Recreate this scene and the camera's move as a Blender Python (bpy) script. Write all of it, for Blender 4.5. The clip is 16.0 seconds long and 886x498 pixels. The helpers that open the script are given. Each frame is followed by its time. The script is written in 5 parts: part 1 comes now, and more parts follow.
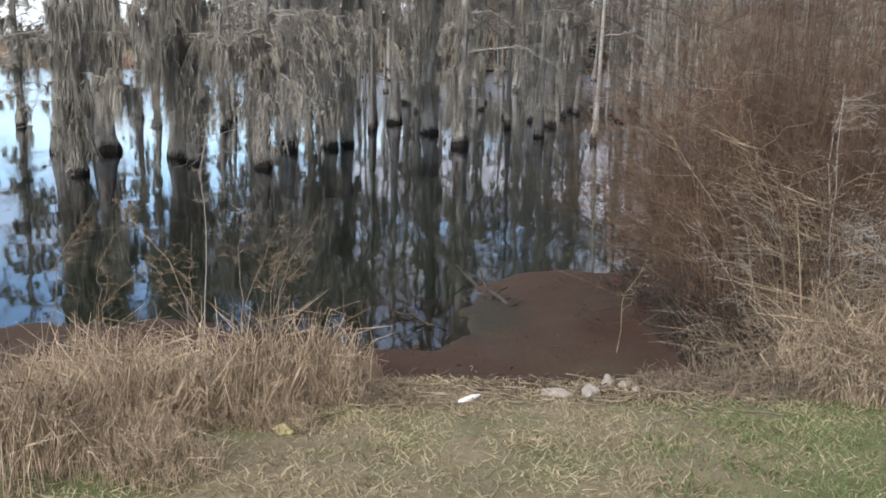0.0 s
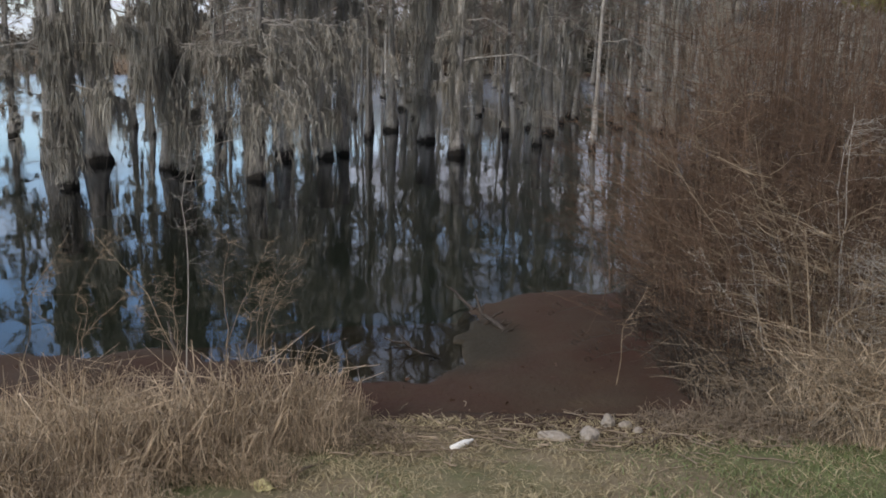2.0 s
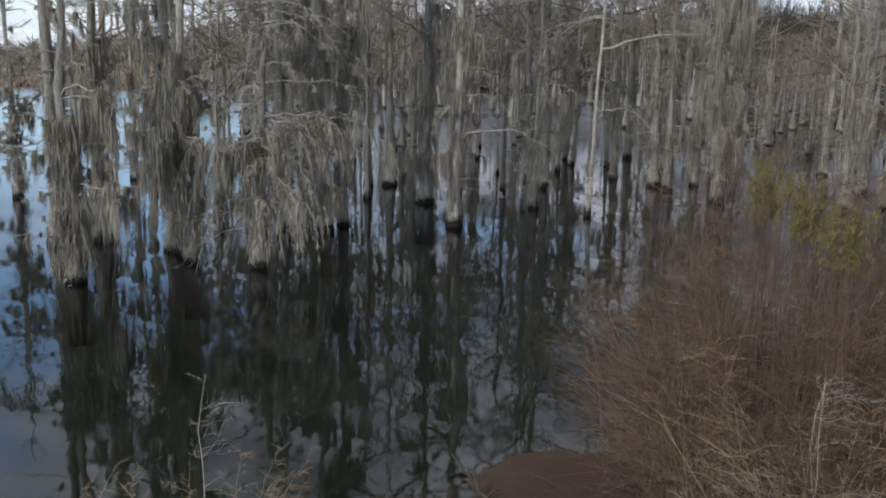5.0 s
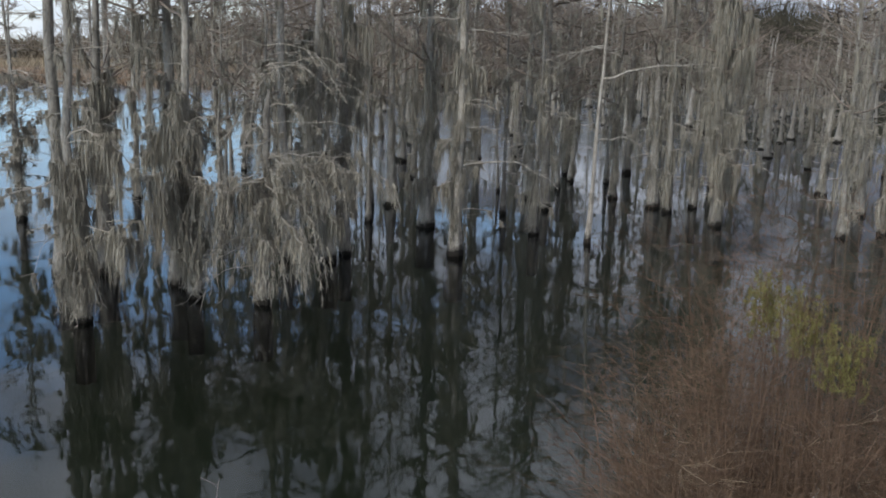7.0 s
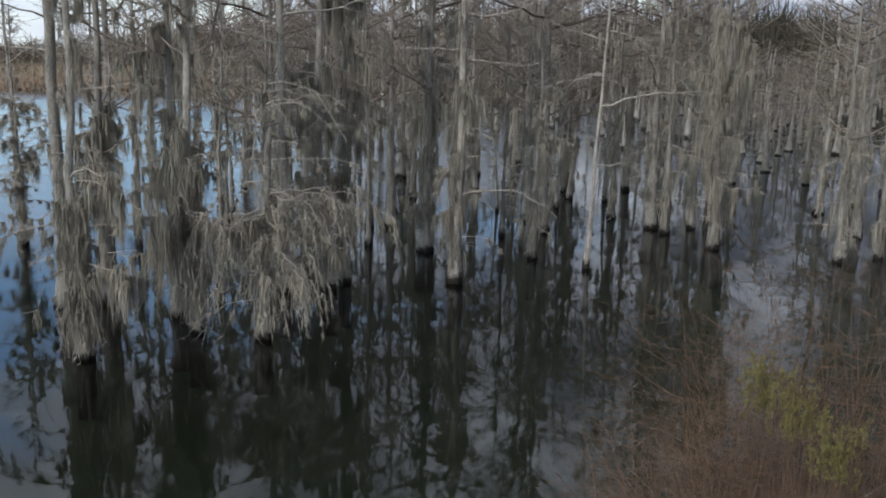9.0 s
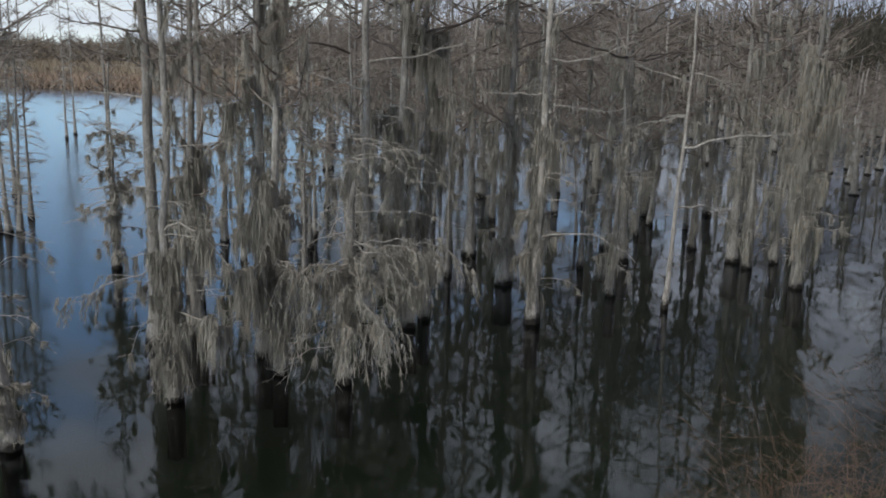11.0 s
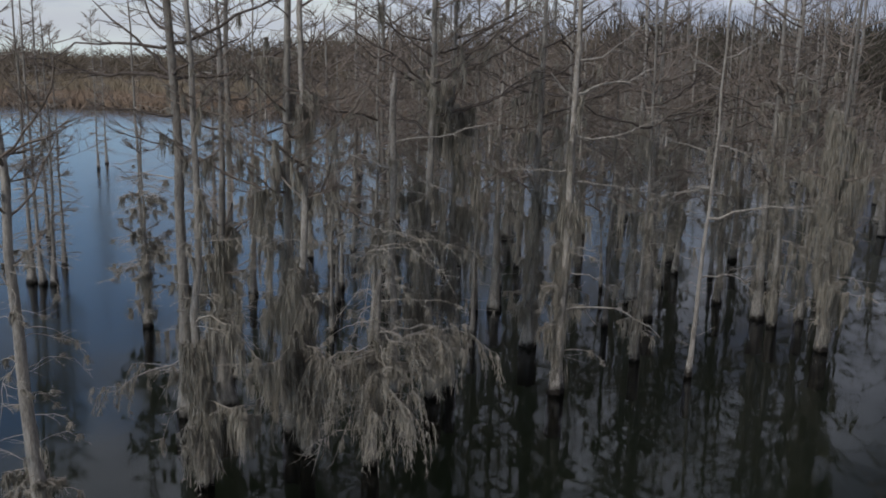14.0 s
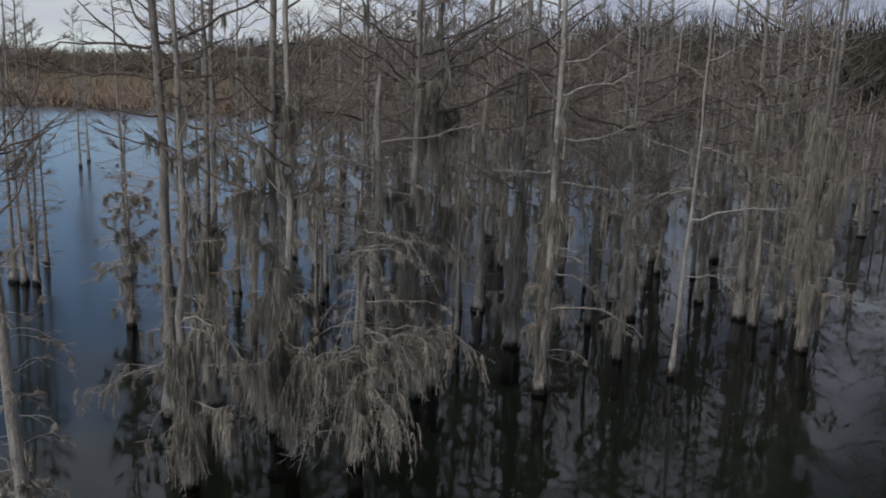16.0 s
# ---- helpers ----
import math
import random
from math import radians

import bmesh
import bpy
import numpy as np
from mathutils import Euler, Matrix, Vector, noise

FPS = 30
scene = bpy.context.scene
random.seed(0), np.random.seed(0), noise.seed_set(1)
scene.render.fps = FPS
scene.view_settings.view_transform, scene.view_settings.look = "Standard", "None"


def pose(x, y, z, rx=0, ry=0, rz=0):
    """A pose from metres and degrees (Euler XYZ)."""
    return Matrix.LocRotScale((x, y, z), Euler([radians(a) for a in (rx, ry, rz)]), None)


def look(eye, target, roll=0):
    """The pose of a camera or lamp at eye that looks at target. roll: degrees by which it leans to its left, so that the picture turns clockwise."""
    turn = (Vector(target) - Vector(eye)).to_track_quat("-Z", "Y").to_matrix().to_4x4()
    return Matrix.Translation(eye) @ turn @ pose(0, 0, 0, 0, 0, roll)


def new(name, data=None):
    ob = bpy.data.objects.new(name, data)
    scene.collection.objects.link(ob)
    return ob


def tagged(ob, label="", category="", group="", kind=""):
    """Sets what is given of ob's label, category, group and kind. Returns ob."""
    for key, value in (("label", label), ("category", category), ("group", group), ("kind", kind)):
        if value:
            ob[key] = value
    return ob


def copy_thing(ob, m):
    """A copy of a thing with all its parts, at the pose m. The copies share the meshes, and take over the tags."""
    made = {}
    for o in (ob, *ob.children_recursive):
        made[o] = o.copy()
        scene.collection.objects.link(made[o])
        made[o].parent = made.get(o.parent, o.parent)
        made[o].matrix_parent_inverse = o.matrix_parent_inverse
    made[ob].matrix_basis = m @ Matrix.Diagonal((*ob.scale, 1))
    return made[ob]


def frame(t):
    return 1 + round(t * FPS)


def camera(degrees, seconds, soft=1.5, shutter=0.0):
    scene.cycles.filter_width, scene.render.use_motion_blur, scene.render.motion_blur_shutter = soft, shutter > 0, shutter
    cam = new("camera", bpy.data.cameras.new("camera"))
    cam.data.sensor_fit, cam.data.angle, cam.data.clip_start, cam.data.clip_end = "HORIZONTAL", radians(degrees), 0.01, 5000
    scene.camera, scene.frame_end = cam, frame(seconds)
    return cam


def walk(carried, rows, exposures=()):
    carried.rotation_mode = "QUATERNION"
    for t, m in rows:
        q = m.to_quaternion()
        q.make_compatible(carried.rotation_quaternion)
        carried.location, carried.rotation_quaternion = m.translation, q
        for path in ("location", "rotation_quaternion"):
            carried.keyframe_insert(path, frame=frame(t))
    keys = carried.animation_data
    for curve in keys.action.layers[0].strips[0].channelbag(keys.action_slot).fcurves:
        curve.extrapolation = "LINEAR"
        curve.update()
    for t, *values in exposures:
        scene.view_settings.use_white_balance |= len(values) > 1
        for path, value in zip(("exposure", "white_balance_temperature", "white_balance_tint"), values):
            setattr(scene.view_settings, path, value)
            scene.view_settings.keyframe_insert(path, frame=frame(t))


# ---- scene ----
cam = camera(49.1, 16.0, soft=1.8)
METRES, EYE, TILT, LEAN, TURN = 6.5, 2.08, -11.6, -0.9, 0.0
ROWS = [
    (0.0, 0.0, 0.0, 0.0, 0.0, 0.0, -0.0),
    (0.5, 0.0023, 0.0264, 0.0075, 0.05, 0.03, 0.38),
    (1.0, 0.0036, 0.0401, 0.013, 0.06, 0.16, 0.33),
    (1.5, 0.005, 0.0479, 0.0175, 0.03, -0.32, 0.58),
    (2.0, 0.0071, 0.0412, 0.0266, -0.05, 0.14, 0.23),
    (2.5, 0.0061, 0.0301, 0.0599, 0.13, 0.14, 0.56),
    (3.0, 0.0072, 0.0182, 0.0982, -0.03, 0.28, 0.42),
    (3.5, 0.0083, 0.0086, 0.1333, -0.14, 0.25, 0.11),
    (4.0, 0.0077, -0.002, 0.1684, -0.17, 0.2, 0.16),
    (4.2, 0.0075, -0.0062, 0.184, -0.18, 0.17, 0.16),
    (6.3, -0.0045, -0.0475, 0.3945, -0.31, -0.48, -0.02),
    (6.5, -0.0053, -0.0482, 0.3988, -0.31, -0.51, -0.06),
    (7.0, -0.008, -0.0514, 0.408, -0.37, -0.67, -0.25),
    (7.5, -0.0093, -0.0522, 0.4071, -0.35, -0.57, -0.31),
    (8.0, -0.009, -0.0535, 0.4229, -0.49, -0.6, -0.14),
    (8.2, -0.009, -0.0562, 0.438, -0.5, -0.6, -0.15),
    (10.3, -0.0135, -0.0995, 0.612, 0.8, -0.95, -0.7),
    (10.5, -0.0142, -0.1033, 0.6298, 1.56, -1.02, -0.85),
    (11.0, -0.017, -0.109, 0.6739, 4.15, -1.27, -1.35),
    (11.5, -0.0207, -0.1129, 0.719, 5.51, -1.32, -1.88),
    (12.0, -0.0199, -0.1194, 0.7568, 5.67, -1.34, -1.68),
    (12.5, -0.0197, -0.1256, 0.796, 5.6, -1.29, -1.81),
    (13.0, -0.0198, -0.1318, 0.8428, 5.45, -1.24, -2.24),
    (13.5, -0.0194, -0.14, 0.8822, 5.63, -1.13, -1.58),
    (14.0, -0.0186, -0.1477, 0.9137, 5.68, -1.16, -1.6),
    (14.5, -0.02, -0.1474, 0.9225, 5.71, -1.33, -1.28),
    (15.0, -0.0182, -0.1514, 0.9247, 5.53, -1.16, -1.81),
    (15.5, -0.0201, -0.1537, 0.9242, 5.56, -1.26, -1.7),
    (16.0, -0.0242, -0.1601, 0.9234, 4.67, -1.26, -1.74),
]
EXPOSURES = [(0, 0.84, 6700, 12), (0.5, 0.39, 6780, 14), (1, 0.06, 6780, 14), (1.5, 0.3, 6850, 15), (2, 0.11, 6750, 13), (2.5, 0.34, 6600, 11.5), (3, 0.21, 6500, 10.5), (4, 0.25, 6556, 9.8), (6.5, 0.26, 6583, 8.7), (8, 0.25, 6600, 8), (10.5, 0.1, 6517, 8.8), (11.5, 0, 6514, 9.6), (12.5, -0.14, 6543, 10.7), (13.5, -0.37, 6571, 11.9), (15, -0.52, 6600, 13), (16, -0.47, 6600, 13)]
walk(cam, [(t, pose(0, 0, EYE, TILT, LEAN, TURN) @ pose(METRES * x, METRES * y, METRES * z, 90 + pitch, roll, yaw)) for t, x, y, z, yaw, pitch, roll in ROWS], EXPOSURES)

# ---- world and sun ----
SUN_EL, SUN_AZ = 32.0, 215.0   # degrees above the horizon; clockwise from +y
world = bpy.data.worlds.new("sky")
scene.world = world
world.use_nodes = True
wn, wl = world.node_tree.nodes, world.node_tree.links
wn.clear()


def node(nodes, kind, **values):
    n = nodes.new(kind)
    for key, value in values.items():
        if key in n.inputs:
            n.inputs[key].default_value = value
    return n


w_out = wn.new("ShaderNodeOutputWorld")
w_bg = wn.new("ShaderNodeBackground")
w_sky = wn.new("ShaderNodeTexSky")
w_sky.sky_type = "NISHITA"
w_sky.sun_disc = False
w_sky.sun_elevation = radians(SUN_EL)
w_sky.sun_rotation = radians(SUN_AZ)
w_sky.air_density, w_sky.dust_density, w_sky.ozone_density = 1.0, 0.0, 4.0
w_scale = wn.new("ShaderNodeVectorMath")
w_scale.operation = "SCALE"
w_scale.inputs["Scale"].default_value = 0.21
wl.new(w_sky.outputs[0], w_scale.inputs[0])
# broken cloud: a layer projected on a plane overhead
w_tc = wn.new("ShaderNodeTexCoord")
w_sep = wn.new("ShaderNodeSeparateXYZ")
wl.new(w_tc.outputs["Generated"], w_sep.inputs[0])
w_add = wn.new("ShaderNodeMath")
w_add.operation = "ADD"
w_add.inputs[1].default_value = 0.22
w_abs = wn.new("ShaderNodeMath")
w_abs.operation = "ABSOLUTE"
wl.new(w_sep.outputs[2], w_abs.inputs[0])
wl.new(w_abs.outputs[0], w_add.inputs[0])
w_vec = wn.new("ShaderNodeCombineXYZ")
wl.new(w_sep.outputs[0], w_vec.inputs[0])
wl.new(w_sep.outputs[1], w_vec.inputs[1])
wl.new(w_abs.outputs[0], w_vec.inputs[2])
wl.new(w_vec.outputs[0], w_sky.inputs["Vector"])
w_div = wn.new("ShaderNodeVectorMath")
w_div.operation = "DIVIDE"
w_comb = wn.new("ShaderNodeCombineXYZ")
for i in range(3):
    wl.new(w_add.outputs[0], w_comb.inputs[i])
wl.new(w_tc.outputs["Generated"], w_div.inputs[0])
wl.new(w_comb.outputs[0], w_div.inputs[1])
w_noise = node(wn, "ShaderNodeTexNoise", Scale=1.7, Detail=6.0, Roughness=0.55)
wl.new(w_div.outputs[0], w_noise.inputs["Vector"])
# clear to the left ahead, cloudier to the right and overhead
w_bias = wn.new("ShaderNodeMath")
w_bias.operation = "MULTIPLY_ADD"
w_bias.inputs[1].default_value = 0.42
w_bias.inputs[2].default_value = 0.16
wl.new(w_sep.outputs[0], w_bias.inputs[0])
w_high = wn.new("ShaderNodeMapRange")
w_high.inputs["From Min"].default_value, w_high.inputs["From Max"].default_value = 0.28, 0.48
w_high.inputs["To Min"].default_value, w_high.inputs["To Max"].default_value = 0.0, 0.32
wl.new(w_abs.outputs[0], w_high.inputs[0])
w_up = wn.new("ShaderNodeMath")
w_up.operation = "ADD"
wl.new(w_high.outputs[0], w_up.inputs[0])
wl.new(w_bias.outputs[0], w_up.inputs[1])
w_sum = wn.new("ShaderNodeMath")
w_sum.operation = "ADD"
wl.new(w_noise.outputs[0], w_sum.inputs[0])
wl.new(w_up.outputs[0], w_sum.inputs[1])
w_ramp = wn.new("ShaderNodeMapRange")
w_ramp.interpolation_type = "SMOOTHSTEP"
w_ramp.inputs["From Min"].default_value = 0.44
w_ramp.inputs["From Max"].default_value = 0.72
wl.new(w_sum.outputs[0], w_ramp.inputs[0])
w_cloud = node(wn, "ShaderNodeTexNoise", Scale=3.1, Detail=5.0)
wl.new(w_div.outputs[0], w_cloud.inputs["Vector"])
w_tone = wn.new("ShaderNodeValToRGB")
w_tone.color_ramp.elements[0].position, w_tone.color_ramp.elements[0].color = 0.35, (0.22, 0.24, 0.31, 1)
w_tone.color_ramp.elements[1].position, w_tone.color_ramp.elements[1].color = 0.68, (0.9, 0.95, 1.07, 1)
w_lit = wn.new("ShaderNodeMath")
w_lit.operation = "MULTIPLY_ADD"
w_lit.inputs[1].default_value = -0.2
wl.new(w_sep.outputs[0], w_lit.inputs[0])
wl.new(w_cloud.outputs[0], w_lit.inputs[2])
wl.new(w_lit.outputs[0], w_tone.inputs[0])
w_mix = wn.new("ShaderNodeMix")
w_mix.data_type = "RGBA"
wl.new(w_ramp.outputs[0], w_mix.inputs["Factor"])
wl.new(w_scale.outputs[0], w_mix.inputs["A"])
wl.new(w_tone.outputs[0], w_mix.inputs["B"])
# bright haze low over the horizon
w_haze = wn.new("ShaderNodeMapRange")
w_haze.interpolation_type = "SMOOTHSTEP"
w_haze.inputs["From Min"].default_value, w_haze.inputs["From Max"].default_value = 0.0, 0.08
w_haze.inputs["To Min"].default_value, w_haze.inputs["To Max"].default_value = 0.85, 0.0
wl.new(w_abs.outputs[0], w_haze.inputs[0])
w_low = wn.new("ShaderNodeMix")
w_low.data_type = "RGBA"
w_low.inputs["B"].default_value = (0.55, 0.645, 0.81, 1)
wl.new(w_haze.outputs[0], w_low.inputs["Factor"])
wl.new(w_mix.outputs["Result"], w_low.inputs["A"])
wl.new(w_low.outputs["Result"], w_bg.inputs["Color"])
w_bg.inputs["Strength"].default_value = 1.0
wl.new(w_bg.outputs[0], w_out.inputs[0])

sun = new("sun", bpy.data.lights.new("sun", "SUN"))
sun.data.energy, sun.data.angle, sun.data.color = 2.1, radians(14), (1.0, 0.95, 0.88)
sun_from = Vector((math.sin(radians(SUN_AZ)) * math.cos(radians(SUN_EL)), math.cos(radians(SUN_AZ)) * math.cos(radians(SUN_EL)), math.sin(radians(SUN_EL))))
sun.matrix_world = look(sun_from * 100, (0, 0, 0))


# ---- materials ----
def material(name, dark, light, scale=6.0, stretch=(1, 1, 1), rough=0.85, bump=0.3, fine=40.0, per_object=0.0, island=0.0, mid=0.5):
    """Two scales of noise between two colours, with relief; varied by object or by loose piece."""
    m = bpy.data.materials.new(name)
    m.use_nodes = True
    n, l = m.node_tree.nodes, m.node_tree.links
    b = n["Principled BSDF"]
    b.inputs["Roughness"].default_value = rough
    b.inputs["Specular IOR Level"].default_value = 0.25
    tc = n.new("ShaderNodeTexCoord")
    mp = n.new("ShaderNodeMapping")
    mp.inputs["Scale"].default_value = stretch
    l.new(tc.outputs["Object"], mp.inputs[0])
    big = node(n, "ShaderNodeTexNoise", Scale=scale, Detail=4.0, Roughness=0.6)
    small = node(n, "ShaderNodeTexNoise", Scale=fine, Detail=3.0, Roughness=0.6)
    l.new(mp.outputs[0], big.inputs["Vector"])
    l.new(mp.outputs[0], small.inputs["Vector"])
    add = n.new("ShaderNodeMath")
    add.operation = "ADD"
    l.new(big.outputs[0], add.inputs[0])
    l.new(small.outputs[0], add.inputs[1])
    rng = n.new("ShaderNodeMapRange")
    rng.inputs["From Min"].default_value, rng.inputs["From Max"].default_value = 2 * mid - 0.35, 2 * mid + 0.35
    l.new(add.outputs[0], rng.inputs[0])
    mix = n.new("ShaderNodeMix")
    mix.data_type = "RGBA"
    mix.inputs["A"].default_value, mix.inputs["B"].default_value = (*dark, 1), (*light, 1)
    l.new(rng.outputs[0], mix.inputs["Factor"])
    colour = mix.outputs["Result"]
    if per_object or island:
        hsv = n.new("ShaderNodeHueSaturation")
        src = n.new("ShaderNodeObjectInfo").outputs["Random"] if per_object else n.new("ShaderNodeNewGeometry").outputs["Random Per Island"]
        k = per_object or island
        val = n.new("ShaderNodeMapRange")
        val.inputs["To Min"].default_value, val.inputs["To Max"].default_value = 1 - k, 1 + k
        l.new(src, val.inputs[0])
        l.new(val.outputs[0], hsv.inputs["Value"])
        l.new(colour, hsv.inputs["Color"])
        colour = hsv.outputs[0]
    l.new(colour, b.inputs["Base Color"])
    if bump:
        bp = n.new("ShaderNodeBump")
        bp.inputs["Strength"].default_value, bp.inputs["Distance"].default_value = bump, 0.02
        l.new(add.outputs[0], bp.inputs["Height"])
        l.new(bp.outputs[0], b.inputs["Normal"])
    return m


def waterline_stain(m, height, colour):
    """A ragged dark wet stain on trunks up to the flood line."""
    n, l = m.node_tree.nodes, m.node_tree.links
    b = n["Principled BSDF"]
    before = b.inputs["Base Color"].links[0].from_socket
    tc = n.new("ShaderNodeTexCoord")
    sep = n.new("ShaderNodeSeparateXYZ")
    l.new(tc.outputs["Object"], sep.inputs[0])
    ns = node(n, "ShaderNodeTexNoise", Scale=5.0, Detail=3.0)
    l.new(tc.outputs["Object"], ns.inputs["Vector"])
    ma = n.new("ShaderNodeMath")
    ma.operation = "MULTIPLY_ADD"
    ma.inputs[1].default_value = -0.5
    l.new(ns.outputs[0], ma.inputs[0])
    l.new(sep.outputs[2], ma.inputs[2])
    rg = n.new("ShaderNodeMapRange")
    rg.inputs["From Min"].default_value, rg.inputs["From Max"].default_value = height - 0.33, height - 0.15
    l.new(ma.outputs[0], rg.inputs[0])
    mix = n.new("ShaderNodeMix")
    mix.data_type = "RGBA"
    mix.inputs["A"].default_value = (*colour, 1)
    l.new(rg.outputs[0], mix.inputs["Factor"])
    l.new(before, mix.inputs["B"])
    l.new(mix.outputs["Result"], b.inputs["Base Color"])


BARK = material("cypress_bark", (0.105, 0.097, 0.086), (0.405, 0.383, 0.346), 2.4, (5, 5, 0.9), 0.9, 0.7, 11.0, per_object=0.36)
waterline_stain(BARK, 0.14, (0.022, 0.02, 0.017))
PALE = material("weathered_bark", (0.135, 0.123, 0.107), (0.5, 0.468, 0.42), 2.2, (4, 4, 1.4), 0.85, 0.5, 9.0)
waterline_stain(PALE, 0.2, (0.03, 0.026, 0.022))
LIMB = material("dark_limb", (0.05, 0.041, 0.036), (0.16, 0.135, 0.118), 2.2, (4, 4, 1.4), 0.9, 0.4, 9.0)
BLEACHED = material("bleached_twig", (0.30, 0.27, 0.23), (0.50, 0.46, 0.40), 2.0, (1, 1, 1), 0.9, 0.0, 20.0)
MATTED = material("matted_dead_grass", (0.12, 0.092, 0.066), (0.35, 0.28, 0.205), 3.0, (1, 1, 1), 0.85, 0.0, 30.0, island=0.3)
TURF = material("dry_turf", (0.20, 0.165, 0.10), (0.43, 0.37, 0.235), 3.0, (1, 1, 1), 0.8, 0.0, 30.0, island=0.3)
TWIG = material("grey_twig", (0.19, 0.175, 0.154), (0.47, 0.435, 0.39), 2.0, (1, 1, 1), 0.9, 0.0, 20.0, per_object=0.2)
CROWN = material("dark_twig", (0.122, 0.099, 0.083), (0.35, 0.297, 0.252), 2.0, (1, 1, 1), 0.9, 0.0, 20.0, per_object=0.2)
MOSS = material("hanging_moss", (0.15, 0.138, 0.114), (0.40, 0.372, 0.315), 1.3, (1, 1, 0.5), 0.95, 0.0, 9.0, island=0.2)
STRAW = material("dry_grass", (0.19, 0.14, 0.09), (0.61, 0.485, 0.345), 3.0, (1, 1, 1), 0.8, 0.0, 30.0, island=0.45)
GREEN = material("green_grass", (0.08, 0.105, 0.04), (0.2, 0.235, 0.105), 1.5, (1, 1, 1), 0.75, 0.0, 20.0, island=0.3)
RUST = material("rust_brown_brush", (0.062, 0.039, 0.027), (0.215, 0.142, 0.096), 1.1, (1, 1, 1), 0.9, 0.0, 9.0, per_object=0.38)
TAN = material("tan_brush", (0.17, 0.125, 0.082), (0.42, 0.33, 0.23), 2.0, (1, 1, 1), 0.9, 0.0, 15.0, per_object=0.15)
LEAF = material("yellow_green_leaf", (0.105, 0.1, 0.033), (0.215, 0.195, 0.07), 5.0, (1, 1, 1), 0.6, 0.0, 20.0, island=0.3)
REED = material("far_reeds", (0.25, 0.185, 0.135), (0.36, 0.275, 0.205), 0.08, (1, 1, 1), 0.9, 0.0, 0.6, island=0.07)
SCRUB = material("far_scrub", (0.115, 0.096, 0.074), (0.24, 0.2, 0.155), 0.04, (1, 1, 1), 0.9, 0.0, 0.5, island=0.12)
OLIVE = material("dark_olive_woods", (0.046, 0.043, 0.032), (0.115, 0.105, 0.078), 0.04, (1, 1, 1), 0.9, 0.0, 0.5, island=0.15)
STONE = material("pale_stone", (0.22, 0.19, 0.155), (0.42, 0.38, 0.325), 9.0, (1, 1, 1), 0.9, 0.6, 50.0, per_object=0.12)
WHITE = material("white_plastic", (0.70, 0.70, 0.68), (0.85, 0.84, 0.80), 20.0, (1, 1, 1), 0.5, 0.1, 60.0)
YELLOW = material("faded_yellow_plastic", (0.42, 0.38, 0.17), (0.58, 0.53, 0.28), 20.0, (1, 1, 1), 0.5, 0.1, 60.0)
WETLEAF = material("wet_dead_leaf", (0.045, 0.026, 0.017), (0.095, 0.055, 0.036), 8.0, (1, 1, 1), 0.7, 0.0, 30.0, island=0.3)
SEDGE = material("olive_sedge", (0.21, 0.17, 0.12), (0.35, 0.29, 0.21), 0.06, (1, 1, 1), 0.9, 0.0, 0.5, island=0.06)
# wet wood of the sunken branches; also the shade colour of the twig heaps
WETWOOD_SHADE = material("wet_wood_and_shade", (0.028, 0.022, 0.017), (0.085, 0.067, 0.052), 8.0, (1, 1, 1), 0.5, 0.5, 30.0)


